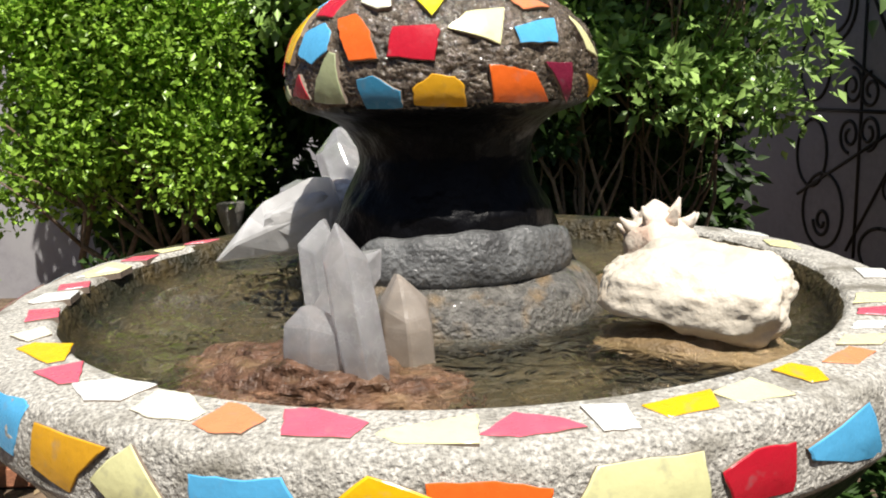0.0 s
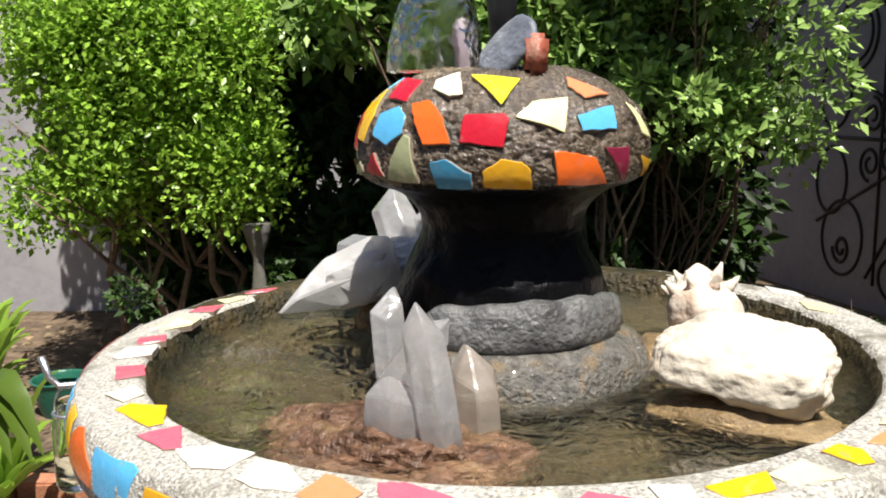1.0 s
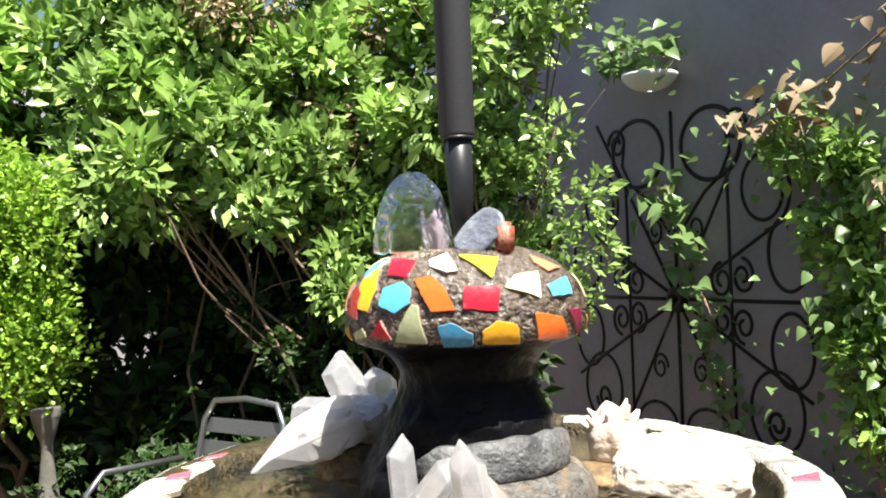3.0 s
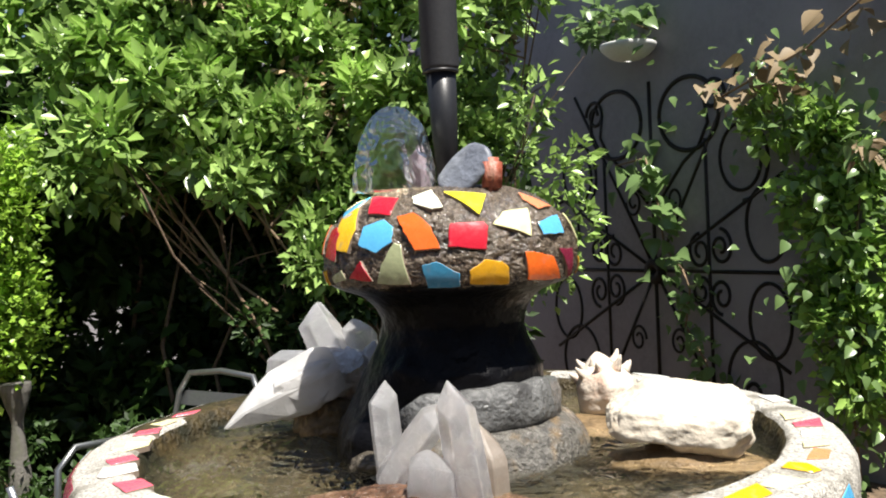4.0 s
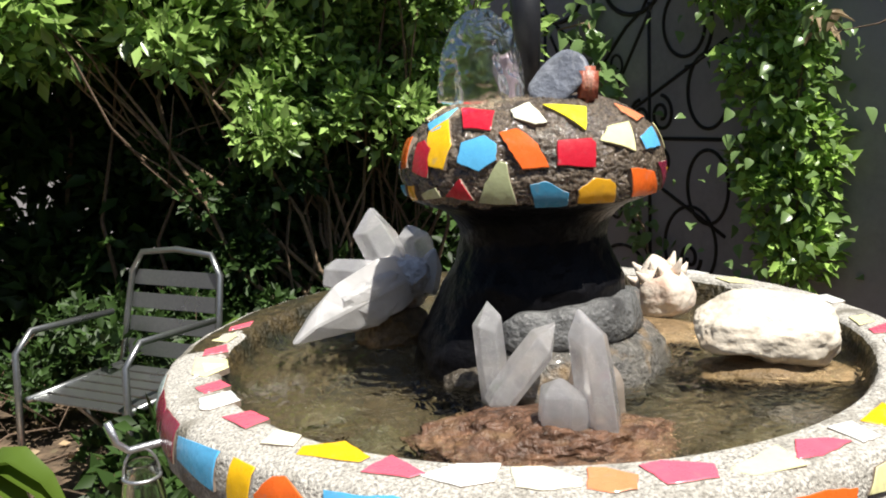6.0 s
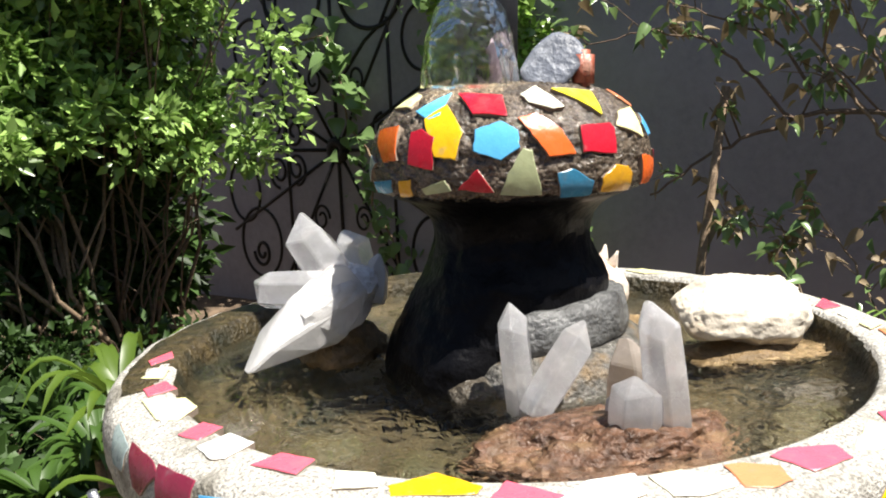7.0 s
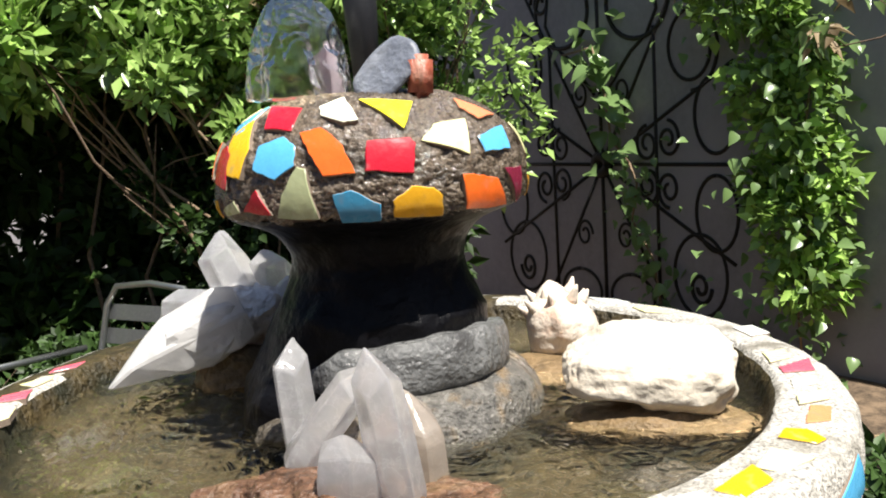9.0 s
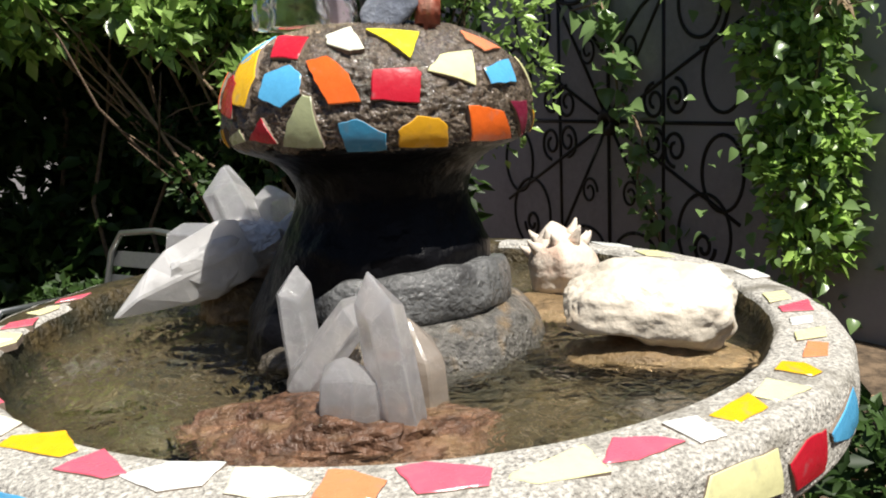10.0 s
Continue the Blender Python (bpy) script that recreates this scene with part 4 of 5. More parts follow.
grille = tagged(empty("wrought_iron_grille", tuple(wall_point(0, HUB_Z, 0.1))), "black wrought-iron grille of spokes and scrolls fixed on the wall", "grille")


def bar(name, pts, r=0.014):
    return under(part(name, tube(bmesh.new(), pts, r, 8), IRON), grille)


def arc_uv(cu, cz, r, a0, a1, n=24, grow=0.0):
    return [(cu + (r - grow * i / n) * math.cos(radians(a0 + (a1 - a0) * i / n)), cz + (r - grow * i / n) * math.sin(radians(a0 + (a1 - a0) * i / n))) for i in range(n + 1)]


def on_wall(uv, out=0.1):
    return [wall_point(u, z, out) for u, z in uv]


def loop(name, cu, cz, ru, rz, a0=90, turns=1.0, curl=0.0, r=0.013):
    """A drawn-out ring or spiral; curl: how far it winds inwards."""
    n = int(30 * abs(turns))
    bar(name, on_wall([(cu + ru * (1 - curl * i / n) * math.cos(radians(a0 + 360 * turns * i / n)), cz + rz * (1 - curl * i / n) * math.sin(radians(a0 + 360 * turns * i / n))) for i in range(n + 1)]), r)


for k in range(12):
    a = radians(k * 30)
    reach = min(1.12 / max(0.01, abs(math.cos(a))), (1.4 if math.sin(a) > 0 else 1.0) / max(0.01, abs(math.sin(a))))
    bar("spoke", on_wall([(0.05 * math.cos(a), HUB_Z + 0.05 * math.sin(a)), (reach * math.cos(a), HUB_Z + reach * math.sin(a))]), 0.013)
bar("hub", on_wall(arc_uv(0, HUB_Z, 0.06, 0, 360)), 0.045)
for s in (-1, 1):
    bar("upright", on_wall([(s * 0.5, -0.42), (s * 0.5, 0.6), (s * 0.5, 1.55)]), 0.014)
    for dz, way in ((0.14, 1), (-0.14, -1)):
        loop("curl", s * 0.42, HUB_Z + dz, 0.10, 0.13, 90 if way > 0 else -90, 1.5, 0.75, 0.013)
        loop("curl", s * 0.60, HUB_Z + dz * 1.2, 0.10, 0.13, 90 if way > 0 else -90, -1.5, 0.75, 0.013)
    loop("ring_scroll", s * 0.98, 0.30, 0.16, 0.25)
    loop("ring_scroll", s * 0.84, -0.12, 0.21, 0.28)
    loop("ring_scroll", s * 0.98, 0.94, 0.16, 0.25)
    loop("ring_scroll", s * 0.80, 1.38, 0.22, 0.28, -90, 1.4, 0.35)
    loop("crown_scroll", s * 0.36, 1.74, 0.27, 0.26, 180 if s > 0 else 0, -1.0 * s, 0.0, 0.017)
    loop("crown_curl", s * 0.58, 1.84, 0.10, 0.12, 0 if s > 0 else 180, 1.5 * s, 0.7, 0.015)
    bar("crown_stem", on_wall([(s * 0.50, 1.84), (s * 0.53, 1.66), (s * 0.44, 1.50), (s * 0.30, 1.40), (s * 0.05, 1.12)]), 0.014)
    loop("foot_scroll", s * 0.84, -0.20, 0.09, 0.12, 0 if s > 0 else 180, -1.5 * s, 0.75, 0.015)
    loop("foot_arch", s * 0.25, -0.34, 0.20, 0.17)
    loop("small_curl", s * 0.20, HUB_Z + 0.52, 0.08, 0.11, 180, 1.4, 0.7, 0.011)
    loop("small_curl", s * 0.20, HUB_Z - 0.52, 0.08, 0.11, 0, 1.4, 0.7, 0.011)
bar("stem_bar", on_wall([(0, -0.45), (0, 0.2), (0, 1.2), (0, 2.02)]), 0.016)


# ---- hedge, shrubs, climbers ----


def branches(name, parent, roots, tips, r0, mat, seed, wander=0.12):
    rng = random.Random(seed)
    bm = bmesh.new()
    for root, tip in zip(roots, tips):
        a, b = Vector(root), Vector(tip)
        pts = [a.lerp(b, k / 7) + Vector((rng.uniform(-1, 1), rng.uniform(-1, 1), rng.uniform(-0.5, 0.5))) * wander * math.sin(math.pi * min(1, k / 7 + 0.12)) for k in range(8)]
        pts[0] = a
        tube(bm, pts, [r0 * (1 - 0.11 * k) for k in range(8)], 7)
        for _ in range(3):
            k = rng.randint(3, 6)
            q = pts[k] + Vector((rng.uniform(-0.4, 0.4), rng.uniform(-0.4, 0.4), rng.uniform(0.1, 0.5)))
            tube(bm, [pts[k], pts[k].lerp(q, 0.5) + Vector((0, 0, 0.03)), q], [r0 * 0.45, r0 * 0.3, r0 * 0.12], 5)
    return under(part(name, bm, mat), parent)


def volume(n, lo, hi, seed, hollow=None):
    rng = np.random.default_rng(seed)
    p = rng.uniform(lo, hi, (n, 3))
    if hollow is not None:
        keep = np.array([noise.noise(Vector(q) * 1.6 + Vector((seed, 0, 0))) > hollow for q in p])
        p = p[keep]
    return p


def shrub(name, label, lo, hi, clumps, leaves, leaf, mat, seed, stems, stem_r=0.022, spread=0.2, hollow=-0.2, ratio=0.5, droop=0.2, bark=BARK, lean=0.0):
    base = tagged(empty(name, ((lo[0] + hi[0]) / 2, (lo[1] + hi[1]) / 2, GROUND)), label, "shrub")
    c = volume(clumps, lo, hi, seed, hollow)
    c[:, 1] += lean * (c[:, 2] - (lo[2] + hi[2]) / 2)
    crown = tagged(foliage("crown", leaves, c, spread, leaf, mat, seed, droop=droop, ratio=ratio), kind="stuff")
    under(crown, base)
    rng = random.Random(seed)
    roots = [(rng.uniform(*stems[0]), rng.uniform(*stems[1]), GROUND) for _ in range(stems[2])]
    tips = [tuple(c[rng.randrange(len(c))]) for _ in range(stems[2])]
    branches("trunk", base, roots, tips, stem_r, bark, seed)
    return base


# dense small-leaved hedge, then taller shrubs behind and beside it
DRY = leaf_material("dry_leaf", (0.34, 0.27, 0.15), 0.6, 0.2)
shrub("hedge", "dense bright green small-leaved hedge before the wall", (-2.3, 3.7, 0.42), (-1.12, 4.3, 1.6), 180, 44000, 0.046, LEAF_HEDGE, 21, ((-2.0, -0.6), (4.0, 4.3), 7), 0.028, 0.24, -0.35, 0.6)
many = shrub("shrub", "tall shrub with many thin stems and mixed green leaves", (-0.9, 4.15, 1.25), (1.5, 4.7, 3.4), 170, 17500, 0.098, LEAF_DARK, 22, ((0.7, 1.15), (4.0, 4.3), 18), 0.017, 0.2, -0.12, 0.5, 0.15, PALE_BARK, 0.42)
under(foliage("dry_sprays", 4500, volume(60, (-0.4, 4.05, 0.9), (1.7, 4.6, 2.8), 77, -0.1), 0.2, 0.06, DRY, 77, droop=0.4), many)
shrub("shrub", "leafy boughs leaning forward over the stems", (-0.75, 4.0, 1.55), (1.0, 4.4, 2.9), 40, 2600, 0.11, LEAF_LIGHT, 26, ((-0.4, 0.9), (4.2, 4.5), 6), 0.016, 0.17, -0.1, 0.5, 0.15, BARK, 0.4)
shrub("shrub", "leafy sprays reaching across the grey wall", (1.15, 3.4, 0.65), (1.9, 3.9, 1.7), 26, 1300, 0.075, LEAF_DARK, 27, ((1.1, 1.4), (4.2, 4.4), 8), 0.009, 0.15, -0.3, 0.5, 0.3)
# dark backing leaves: the shrub's inner shade is in their colour
shrub("shrub", "low inner growth of the tall shrub, leaves coloured for shade", (-2.3, 4.6, -0.45), (1.9, 5.6, 1.9), 330, 42000, 0.135, LEAF_SHADE_TINT, 25, ((-0.6, 1.5), (4.4, 4.8), 4), 0.02, 0.24, -2.0, 0.45, 0.3)
shrub("shrub", "sparse sunlit sprays among the pale stems", (0.15, 3.85, 0.8), (1.5, 4.4, 1.9), 85, 8000, 0.085, LEAF_DARK, 29, ((0.2, 1.1), (4.0, 4.4), 4), 0.012, 0.14, -0.3, 0.5, 0.2, PALE_BARK, 0.3)
shrub("shrub", "leafy shrub arching over the grille corner", (0.9, 3.4, 1.25), (1.9, 4.3, 2.9), 60, 3300, 0.10, LEAF_DARK, 23, ((1.1, 1.5), (4.3, 4.6), 5), 0.014, 0.17, -0.05, 0.5, 0.3)
shrub("shrub", "tall bright shrub rising over the hedge", (-2.6, 4.5, 1.5), (0.3, 5.2, 2.9), 105, 10500, 0.125, LEAF_LIGHT, 24, ((-1.5, 0.0), (4.6, 5.0), 5), 0.02, 0.22, 0.0, 0.45, 0.3)


def blade_mesh(name, mat):
    """One heart-shaped leaf, a metre long, folded along its midrib and bent at the tip."""
    bm = bmesh.new()
    prev = None
    for t, w in ((0, 0.02), (0.10, 0.30), (0.25, 0.40), (0.45, 0.36), (0.65, 0.25), (0.85, 0.10), (1.0, 0.005)):
        z = -0.22 * t * t
        now = [bm.verts.new((-w, t, z + w * 0.35)), bm.verts.new((0, t, z)), bm.verts.new((w, t, z + w * 0.35))]
        if prev:
            bm.faces.new((prev[0], prev[1], now[1], now[0]))
            bm.faces.new((prev[1], prev[2], now[2], now[1]))
        prev = now
    return mesh_of(bm, name, mat)


VINE_LEAF = blade_mesh("leaf", leaf_material("vine_leaf", (0.22, 0.37, 0.13), 0.28, 0.3))
DRY_LEAF = blade_mesh("leaf", DRY)


def climber(name, label, uv, spread, count, leaf, seed, out=0.22, mesh=VINE_LEAF):
    """A climber: a stem over the wall with single leaves hanging along it."""
    rng = random.Random(seed)
    base = tagged(empty(name, tuple(wall_point(uv[0][0], GROUND, out))), label, "climber")
    pts = [wall_point(u, z, out) for u, z in uv]
    under(part("stem", tube(bmesh.new(), pts, 0.008, 6), PALE_BARK), base)
    for _ in range(count):
        k = rng.randrange(len(pts) - 1)
        p = pts[k].lerp(pts[k + 1], rng.random()) + Vector((rng.gauss(0, 1), rng.gauss(0, 1), rng.gauss(0, 1))) * spread * 0.6
        ob = new("leaf", mesh)
        s = leaf * rng.uniform(0.55, 1.3)
        ob.matrix_basis = pose(*p, rng.uniform(-75, 15), rng.uniform(-40, 40), rng.uniform(60, 220)) @ Matrix.Scale(s, 4)
        under(ob, base)
    return base


climber("climber", "green climbing vine hanging across the iron grille", [(-0.25, 1.42), (0.05, 1.45), (0.12, 1.25), (0.17, 1.04), (0.2, 0.8), (0.36, 0.64)], 0.12, 60, 0.15, 31)
climber("climber", "thick green climbing vine beside the iron grille", [(0.9, 1.75), (1.25, 1.65), (1.6, 1.5), (1.75, 1.1), (1.7, 0.7), (1.75, 0.3), (1.65, 0.0), (1.7, GROUND)], 0.36, 620, 0.078, 32, 0.3)
climber("climber", "dry pale spray hanging from the wall top", [(2.6, 2.9), (2.1, 2.3), (1.5, 1.95), (0.85, 1.75)], 0.15, 100, 0.13, 33, 0.4, DRY_LEAF)
climber("climber", "planter greenery trailing over the bowl", [(-0.6, 2.5), (-0.3, 2.5), (0.0, 2.45), (0.2, 2.35)], 0.16, 150, 0.11, 34, 0.3)
climber("climber", "lower sprays of the vine across the grille", [(0.36, 0.64), (0.42, 0.5), (0.37, 0.24), (0.54, 0.0), (0.6, -0.3), (0.62, GROUND)], 0.15, 130, 0.085, 35)


def bare_tree(seed):
    """An open bush: pale crooked stems, one long arching bough, thin twigs with few leaves."""
    base = tagged(empty("bare_bush", (3.42, 0.8, GROUND)), "open bush with bare arching branches and few leaves", "shrub")
    rng = random.Random(seed)
    boughs = [
        ([(3.50, 0.60, GROUND), (3.52, 0.62, 0.3), (3.45, 0.75, 0.68), (3.30, 1.01, 0.85), (3.17, 1.21, 0.86), (3.07, 1.38, 0.80), (2.92, 1.64, 0.67), (2.80, 1.85, 0.50)], 0.019, BARK),
        ([(3.44, 0.77, GROUND), (3.44, 0.77, 0.0), (3.42, 0.80, 0.31), (3.35, 0.92, 0.63), (3.27, 1.05, 0.85), (3.17, 1.21, 1.13), (3.02, 1.4, 1.45)], 0.015, PALE_BARK),
        ([(3.36, 0.92, 0.60), (3.41, 0.82, 0.78), (3.39, 0.85, 1.05), (3.33, 0.95, 1.30), (3.2, 1.1, 1.6)], 0.012, PALE_BARK),
        ([(3.33, 0.96, 0.85), (3.29, 1.01, 1.08), (3.22, 1.12, 1.28), (3.1, 1.2, 1.6)], 0.010, PALE_BARK),
        ([(3.12, 1.30, 0.84), (3.01, 1.49, 1.07), (2.92, 1.64, 1.21), (2.78, 1.87, 1.25), (2.6, 2.1, 1.2)], 0.009, BARK),
        ([(3.19, 1.19, 0.86), (3.10, 1.34, 1.14), (2.99, 1.52, 1.27), (2.8, 1.75, 1.38)], 0.009, BARK),
        ([(3.40, 0.70, GROUND), (3.28, 0.95, -0.1), (3.24, 1.11, 0.25), (3.14, 1.27, 0.37)], 0.008, PALE_BARK),
        ([(3.2, 1.1, GROUND), (3.13, 1.29, 0.15), (3.12, 1.31, 0.32), (3.03, 1.46, 0.36), (2.95, 1.59, 0.42)], 0.007, PALE_BARK),
        ([(3.6, 0.45, GROUND), (3.62, 0.35, 0.3), (3.6, 0.25, 0.8), (3.5, 0.3, 1.3), (3.35, 0.5, 1.7)], 0.014, PALE_BARK),
    ]
    tips = []
    for ctrl, r, bark in boughs:
        fine = []
        for axis_pair in (refine([(c[0], c[2]) for c in ctrl], 5),):
            ys = np.interp(np.linspace(0, len(ctrl) - 1, len(axis_pair)), range(len(ctrl)), [c[1] for c in ctrl])
            fine = [Vector((x, y, z)) + Vector((rng.gauss(0, 1), rng.gauss(0, 1), rng.gauss(0, 1))) * 0.006 for (x, z), y in zip(axis_pair, ys)]
        bm = bmesh.new()
        tube(bm, fine, [r * (1 - 0.75 * i / len(fine)) for i in range(len(fine))], 7)
        for _ in range(9):
            k = rng.randint(len(fine) // 3, len(fine) - 1)
            p = fine[k]
            q = p + Vector((rng.uniform(-0.22, 0.12), rng.uniform(-0.15, 0.3), rng.uniform(-0.12, 0.30)))
            mid = p.lerp(q, 0.5) + Vector((0, 0, 0.03))
            tube(bm, [p, mid, q], [r * 0.3, r * 0.22, 0.0015], 5)
            tips += [q, mid, p.lerp(q, 0.75)]
        under(part("branch", bm, bark), base)
    for k in range(640):
        p = rng.choice(tips) + Vector((rng.gauss(0, 1), rng.gauss(0, 1), rng.gauss(0, 1))) * 0.035
        ob = new("leaf", DRY_LEAF if rng.random() < 0.42 else VINE_LEAF)
        ob.matrix_basis = pose(*p, rng.uniform(-80, 10), rng.uniform(-40, 40), rng.uniform(0, 360)) @ Matrix.Diagonal((0.6, 1, 1, 1)) @ Matrix.Scale(rng.uniform(0.05, 0.12), 4)
        under(ob, base)


under(tagged(foliage("leaf_mass", 3000, [tuple(wall_point(u, z, 0.25)) for u, z in ((1.2, 1.6), (1.5, 1.5), (1.7, 1.25), (1.6, 0.95), (1.75, 0.6), (1.65, 0.3), (1.7, 0.0), (1.4, 1.1), (1.45, 0.5))], 0.28, 0.09, LEAF_LIGHT, 71, droop=0.5, ratio=0.6), kind="stuff"), bpy.data.objects["climber.001"])
bare_tree(5)

# shade among the stems comes from this darkened leaf colour
shrub("shrub", "low leafy growth between the tall shrub's stems", (-0.2, 3.9, -0.4), (1.3, 4.5, 0.8), 90, 7000, 0.075, LEAF_SHADE_TINT, 28, ((0.3, 1.1), (4.1, 4.5), 5), 0.01, 0.16, -0.05, 0.5, 0.2, PALE_BARK)

# garden stake leaning at the wall
tagged(part("garden_stake", tube(bmesh.new(), [(2.76, 1.62, GROUND), (2.85, 1.60, 0.2), (2.97, 1.555, 0.995)], [0.022, 0.021, 0.019], 10), PALE_BARK), "pale bamboo stake standing upright in the bed", "stake")


def strap_plant(name, at, count, ln, width, mat, seed, label, lift=0.9, lean=0.8, droop=0.75):
    """A rosette of long arching blades."""
    rng = random.Random(seed)
    base = tagged(empty(name, at), label, "plant")
    for k in range(count):
        bm = bmesh.new()
        a = rng.uniform(0, 2 * math.pi)
        l_ = ln * rng.uniform(0.6, 1.1)
        rise = rng.uniform(0.3, 1.1) * lift
        d = Vector((math.cos(a), math.sin(a), 0))
        s = Vector((-math.sin(a), math.cos(a), 0))
        prev = None
        for t in range(8):
            f = t / 7
            p = Vector(at) + d * l_ * f * lean + Vector((0, 0, l_ * (rise * f - droop * rise * f * f * f)))
            w = width * math.sin(math.pi * min(1, 0.12 + f * 0.88)) ** 0.7 * 0.5 + 0.001
            fold = Vector((0, 0, w * 0.5))
            now = [bm.verts.new(p - s * w + fold), bm.verts.new(p), bm.verts.new(p + s * w + fold)]
            if prev:
                bm.faces.new((prev[0], prev[1], now[1], now[0]))
                bm.faces.new((prev[1], prev[2], now[2], now[1]))
            prev = now
        under(part("blade", bm, mat), base)
    under(part("stalk", tube(bmesh.new(), [(at[0], at[1], GROUND), (at[0] + 0.02, at[1], (at[2] + GROUND) / 2), at], [0.02, 0.016, 0.012], 7), PALE_BARK), base)
    return base


strap_plant("palm_plant", (-0.05, 1.10, 0.40), 20, 0.27, 0.030, LEAF_PALM, 3, "yellow-green strappy palm with arching blades", 1.2)
strap_plant("palm_plant", (-0.06, 0.98, 0.24), 18, 0.26, 0.028, LEAF_PALM, 9, "low yellow-green strappy palm beside the fountain", 1.0)

strap_plant("palm_plant", (-0.72, 0.12, 0.50), 14, 0.26, 0.05, LEAF_PALM, 4, "broad yellow-green palm leaves beside the fountain", 1.7)
for px, py, pz, ln_, sd in ((-1.94, 2.40, -0.16, 0.50, 61), (-1.74, 2.16, -0.46, 0.44, 62), (-1.98, 2.52, -0.28, 0.46, 63)):
    strap_plant("palm_plant", (px, py, pz), 26, ln_, 0.070, LEAF_HEDGE, sd, "upright yellow-green palm growing beside the paving", 1.4, 0.55, 0.3)
# strap green darker than the other palms: the bed's shade is in it
LEAF_STRAP_SHADED = leaf_material("shaded_strap_leaf", (0.08, 0.17, 0.03), glow=0.35)
strap_plant("palm_plant", (-0.02, 1.38, 0.20), 30, 0.26, 0.024, LEAF_STRAP_SHADED, 10, "strappy palm behind the fountain, green darkened for shade", 1.1)
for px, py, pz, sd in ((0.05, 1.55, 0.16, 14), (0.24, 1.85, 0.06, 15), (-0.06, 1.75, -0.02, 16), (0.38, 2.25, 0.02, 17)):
    strap_plant("palm_plant", (px, py, pz), 24, 0.30, 0.034, LEAF_STRAP_SHADED, sd, "strappy plant in the shaded bed, green darkened for shade", 1.1)
strap_plant("grass_tuft", (2.45, 0.75, 0.02), 60, 0.36, 0.012, LEAF_LIGHT, 6, "pale green grassy tuft by the wall")
# low plants: shade is put into their leaf colour
shrub("low_plant", "low bedding plants under the hedge, leaves coloured for shade", (-2.0, 3.6, -0.40), (0.6, 4.1, 0.0), 50, 5000, 0.06, LEAF_SHADE_TINT, 41, ((-2.5, 0.3), (3.0, 3.6), 3), 0.006, 0.14, -0.2)
shrub("low_plant", "dense bedding plants behind the fountain, leaves coloured for shade", (-0.5, 1.5, -0.6), (1.3, 3.6, -0.05), 120, 13000, 0.085, LEAF_SHADE_TINT, 44, ((-0.2, 1.0), (1.7, 3.2), 6), 0.006, 0.16, -0.3)
shrub("low_plant", "low leafy plants at the wall foot", (0.3, 2.2, -0.5), (2.0, 3.4, -0.2), 40, 3000, 0.07, LEAF_SHADE_TINT, 42, ((0.5, 1.6), (2.0, 3.0), 3), 0.006, 0.14, -0.1)
shrub("low_plant", "low plants beyond the bowl, leaves coloured for shade", (0.7, -0.5, -0.55), (2.0, 1.6, -0.1), 70, 7000, 0.07, LEAF_SHADE_TINT, 43, ((0.9, 1.8), (-0.3, 1.4), 3), 0.006, 0.15, -0.2)
shrub("low_plant", "low plants in the bed along the wall, leaves coloured for shade", (1.6, -0.9, -0.6), (3.4, 1.6, -0.2), 90, 8000, 0.10, LEAF_SHADE_TINT, 45, ((1.9, 3.1), (-0.6, 1.3), 4), 0.006, 0.17, -0.3)
rng_ = np.random.default_rng(9)
fallen = np.column_stack([rng_.uniform(-3, 3, 2600), rng_.uniform(0.3, 5.2, 2600), rng_.uniform(GROUND + 0.005, GROUND + 0.03, 2600)])
flat_axes = np.column_stack([rng_.normal(size=2600), rng_.normal(size=2600), rng_.normal(size=2600) * 0.25])
tagged(new("leaf_litter", leaves_mesh("leaf_litter", fallen, flat_axes, rng_.uniform(0.03, 0.08, 2600), DRY, 0.5, 9)), "dry fallen leaves strewn over the garden soil", "leaf litter", kind="stuff")


# ---- garden furniture ----
ALU = material("brushed_aluminium", (0.30, 0.31, 0.31), 0.3, metal=0.85, vary=0.1, grain=90, bump=0.1)
WHITE_METAL = material("white_painted_metal", (0.75, 0.75, 0.74), 0.5, vary=0.08, grain=60)


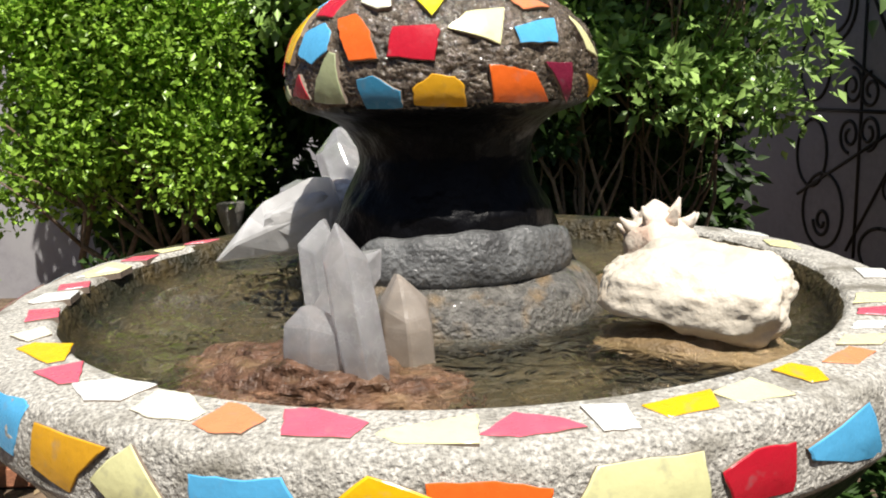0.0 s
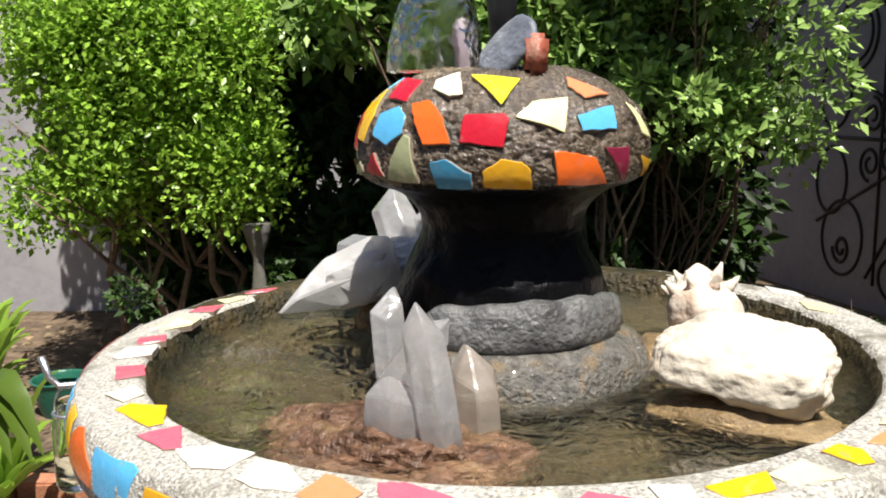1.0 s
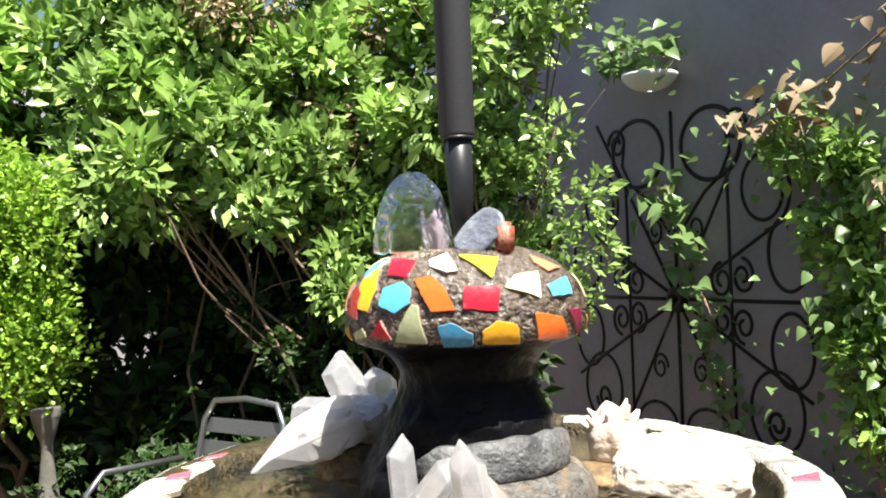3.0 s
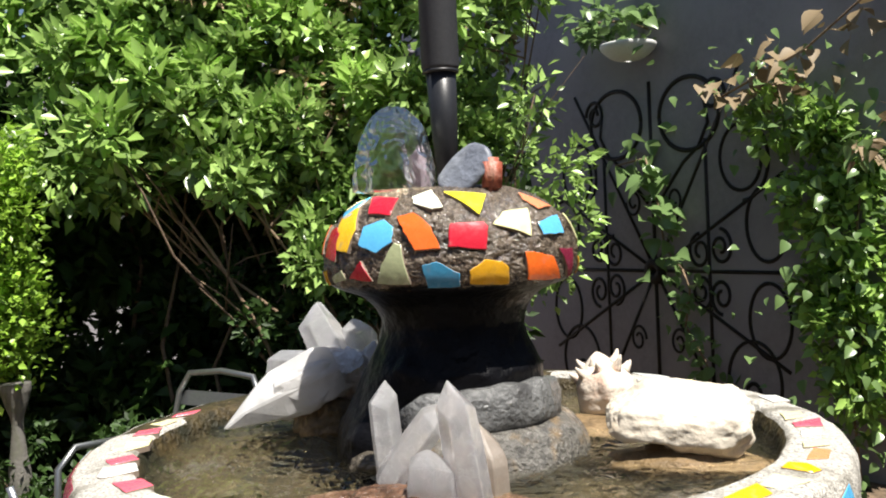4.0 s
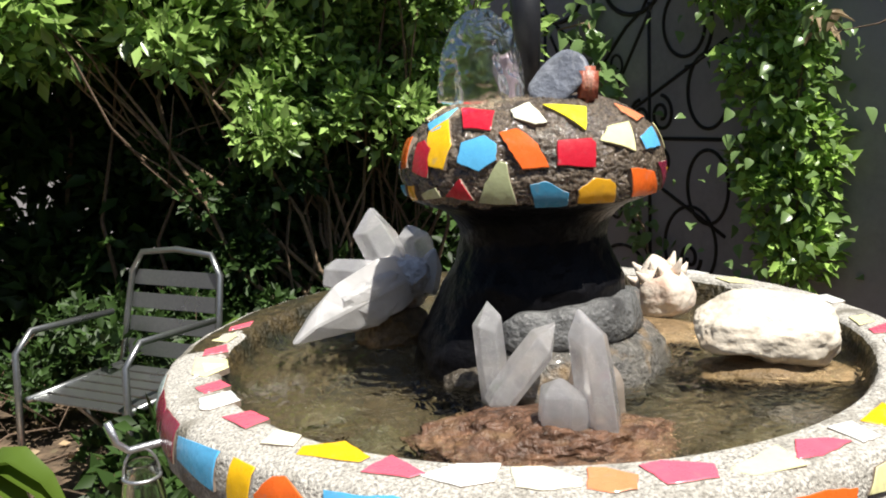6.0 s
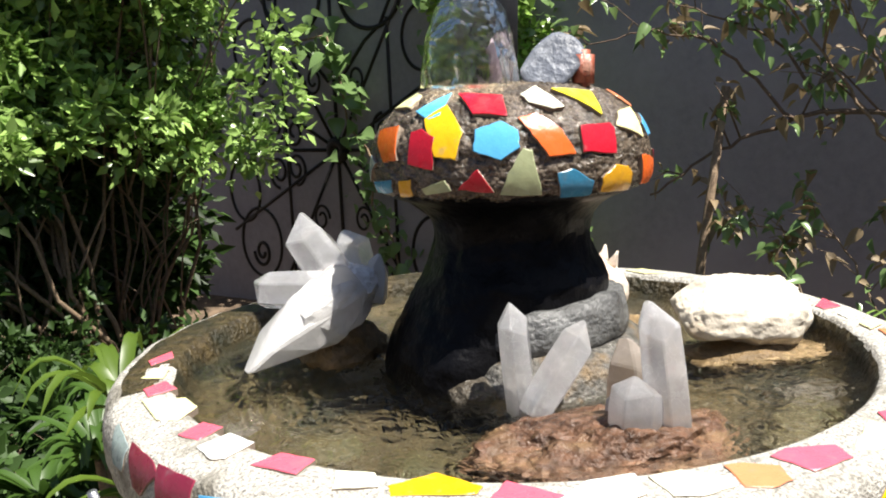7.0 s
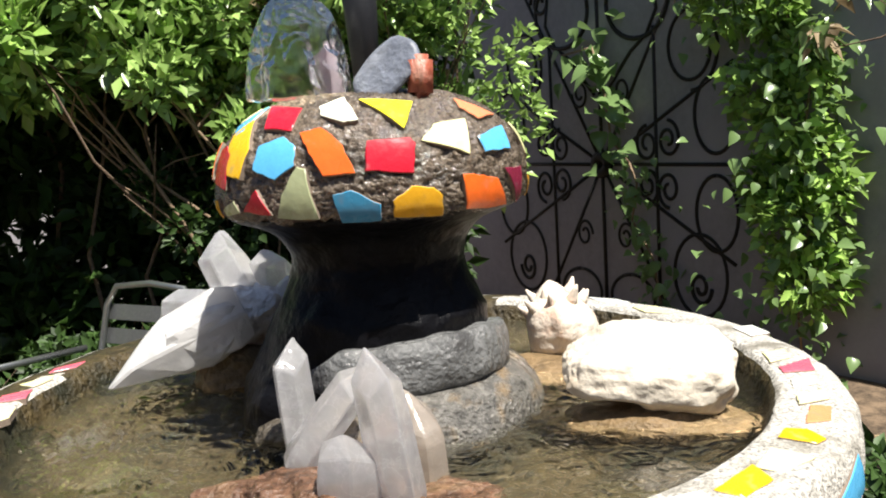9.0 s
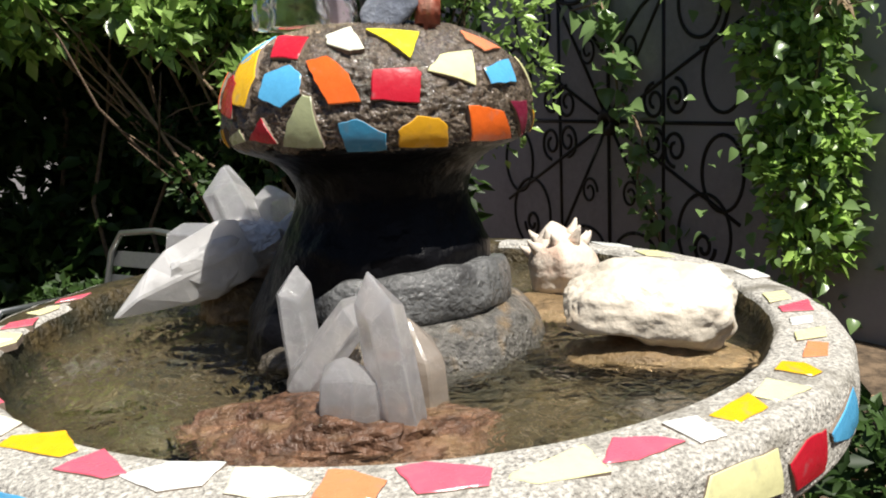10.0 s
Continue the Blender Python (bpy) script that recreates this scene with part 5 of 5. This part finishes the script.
def chair(name, at, turn, metal, label):
    base = tagged(empty(name), label, "chair")

    def add(pname, bm, smooth=True):
        return part(pname, bm, metal, base, smooth=smooth)

    w = 0.22
    back = [(-w, 0.20, 0.44), (-w, 0.25, 0.62), (-w * 0.95, 0.29, 0.78), (-w * 0.75, 0.305, 0.85), (0, 0.31, 0.865), (w * 0.75, 0.305, 0.85), (w * 0.95, 0.29, 0.78), (w, 0.25, 0.62), (w, 0.20, 0.44)]
    add("back_frame", tube(bmesh.new(), back, 0.012, 10))
    for k in range(4):
        z = 0.50 + k * 0.085
        y = 0.215 + (z - 0.44) * 0.27
        bm = bmesh.new()
        box(bm, (2 * w - 0.015, 0.006, 0.058), pose(0, y, z, -15, 0, 0), 0.002)
        add("back_slat", bm, False)
    for k in range(6):
        bm = bmesh.new()
        box(bm, (2 * w - 0.015, 0.058, 0.006), pose(0, -0.19 + k * 0.07, 0.44), 0.002)
        add("seat_slat", bm, False)
    for s in (-1, 1):
        add("seat_rail", tube(bmesh.new(), [(s * w, -0.23, 0.44), (s * w, 0.2, 0.44)], 0.012, 10))
        add("front_leg", tube(bmesh.new(), [(s * w * 1.1, 0.20, 0.64), (s * w * 1.12, -0.16, 0.66), (s * w * 1.12, -0.23, 0.60), (s * w * 1.14, -0.27, 0.0)], 0.012, 10))
        add("rear_leg", tube(bmesh.new(), [(s * w, -0.10, 0.44), (s * w * 1.05, 0.28, 0.0)], 0.012, 10))
    base.matrix_world = pose(*at, 0, 0, turn) @ Matrix.Scale(1.17, 4)
    return base


chair("garden_chair", (-0.41, 2.79, GROUND), -48, ALU, "brushed aluminium slatted garden chair with armrests")

# weathered white cement dimmed to grey: the hedge's shade is in the colour
PLASTER = material("shade_dimmed_white_cement", (0.16, 0.15, 0.135), 0.85, vary=0.2, grain=40, bump=0.4, stains=(0.12, 0.12, 0.09), stain_scale=10)
bm = lathe(refine([(0.13, 0), (0.13, 0.05), (0.09, 0.08), (0.055, 0.14), (0.075, 0.28), (0.085, 0.36), (0.05, 0.52), (0.045, 0.60), (0.08, 0.66), (0.10, 0.70), (0.11, 0.72), (0.11, 0.75)], 4), 48, 0.002, 12, 2)
bmesh.ops.contextual_create(bm, geom=[e for e in bm.edges if e.is_boundary])
ped = tagged(part("garden_pedestal", bm, PLASTER), "weathered white cement baluster pedestal, dimmed in colour for hedge shade", "pedestal")
ped.location = (-1.10, 3.80, GROUND)
ped.scale = (0.66, 0.66, 1.24)

# white bowl planter above the grille
bm = lathe(refine([(0.02, -0.07), (0.10, -0.05), (0.16, 0.0), (0.17, 0.03), (0.15, 0.03), (0.09, -0.02)], 4), 40)
lampw = tagged(part("wall_planter", bm, WHITE_METAL), "white bowl planter fixed high on the grey wall", "planter")
lampw.location = wall_point(0.0, 2.24, 0.30)
lampw.scale = (1.2, 1.2, 1.2)

# hook and hanging glass jar at the bowl's edge
STEEL = material("galvanised_wire", (0.55, 0.56, 0.58), 0.35, metal=0.9, vary=0.15, grain=90)
JAR = bpy.data.materials.new("clear_glass")
JAR.use_nodes = True
JAR.node_tree.nodes["Principled BSDF"].inputs["Transmission Weight"].default_value = 1.0
JAR.node_tree.nodes["Principled BSDF"].inputs["Roughness"].default_value = 0.03
JAR.node_tree.nodes["Principled BSDF"].inputs["Base Color"].default_value = (0.9, 0.95, 0.93, 1)
tagged(part("wire_hook", tube(bmesh.new(), [(-0.40, -0.025, 0.715), (-0.44, -0.03, 0.713), (-0.475, -0.035, 0.712), (-0.486, -0.035, 0.722), (-0.492, -0.035, 0.745)], 0.004, 10), STEEL), "bent galvanised wire hook fixed to the bowl", "hook")
jar = tagged(empty("hanging_jar", (-0.465, -0.035, 0.60)), "small clear glass jar hanging by wire from the hook", "jar")
bm = lathe(refine([(0.004, 0.595), (0.020, 0.598), (0.022, 0.62), (0.021, 0.67), (0.016, 0.685), (0.015, 0.697), (0.013, 0.697), (0.013, 0.685), (0.018, 0.668), (0.019, 0.62), (0.003, 0.602)], 4), 36)
bm.transform(pose(-0.465, -0.035, 0))
glass_body = under(part("glass", bm, JAR), jar)
glass_body.visible_shadow = False
under(part("wire", tube(bmesh.new(), [(-0.465 + 0.018 * math.cos(a / 10 * math.pi), -0.035, 0.683 + 0.03 * math.sin(a / 10 * math.pi)) for a in range(11)], 0.0016, 6), STEEL), jar)
under(part("neck_ring", tube(bmesh.new(), [(-0.465 + 0.0185 * math.cos(a / 12 * math.pi), -0.035 + 0.0185 * math.sin(a / 12 * math.pi), 0.683) for a in range(25)], 0.002, 6), STEEL), jar)

# potted plant and edging
POT = material("green_glazed_pot", (0.02, 0.12, 0.08), 0.35, vary=0.15, grain=30)
TERRA = material("terracotta", (0.42, 0.18, 0.10), 0.85, vary=0.25, grain=40, bump=0.3)
bm = lathe(refine([(0.09, 0), (0.12, 0.12), (0.14, 0.22), (0.15, 0.24), (0.135, 0.24), (0.12, 0.2)], 4), 40)
pot = tagged(part("flower_pot", bm, POT), "dark green flower pot standing on the paving", "pot")
pot.location = (-2.10, 3.5, GROUND - 0.06)
for k in range(9):
    bm = bmesh.new()
    box(bm, (0.22, 0.11, 0.09), pose(-2.2 + k * 0.24, 2.45 + 0.03 * math.sin(k), GROUND + 0.04, 0, 0, 4 * math.sin(k * 2.1)), 0.01)
    tagged(part("edging_brick", bm, TERRA, smooth=False), "worn terracotta edging brick along the planting bed", "brick", "bed edging")
for i in range(5):
    for j in range(4):
        bm = bmesh.new()
        box(bm, (0.46, 0.46, 0.05), pose(-2.9 + i * 0.48, 0.55 + j * 0.48, GROUND + 0.012, 0, 0, 0.6 * math.sin(i * 3 + j)), 0.008)
        tagged(part("paving_slab", bm, PAVING, smooth=False), "pale sandy square paving slab lying in the soil", "paving", "garden paving", kind="structure")
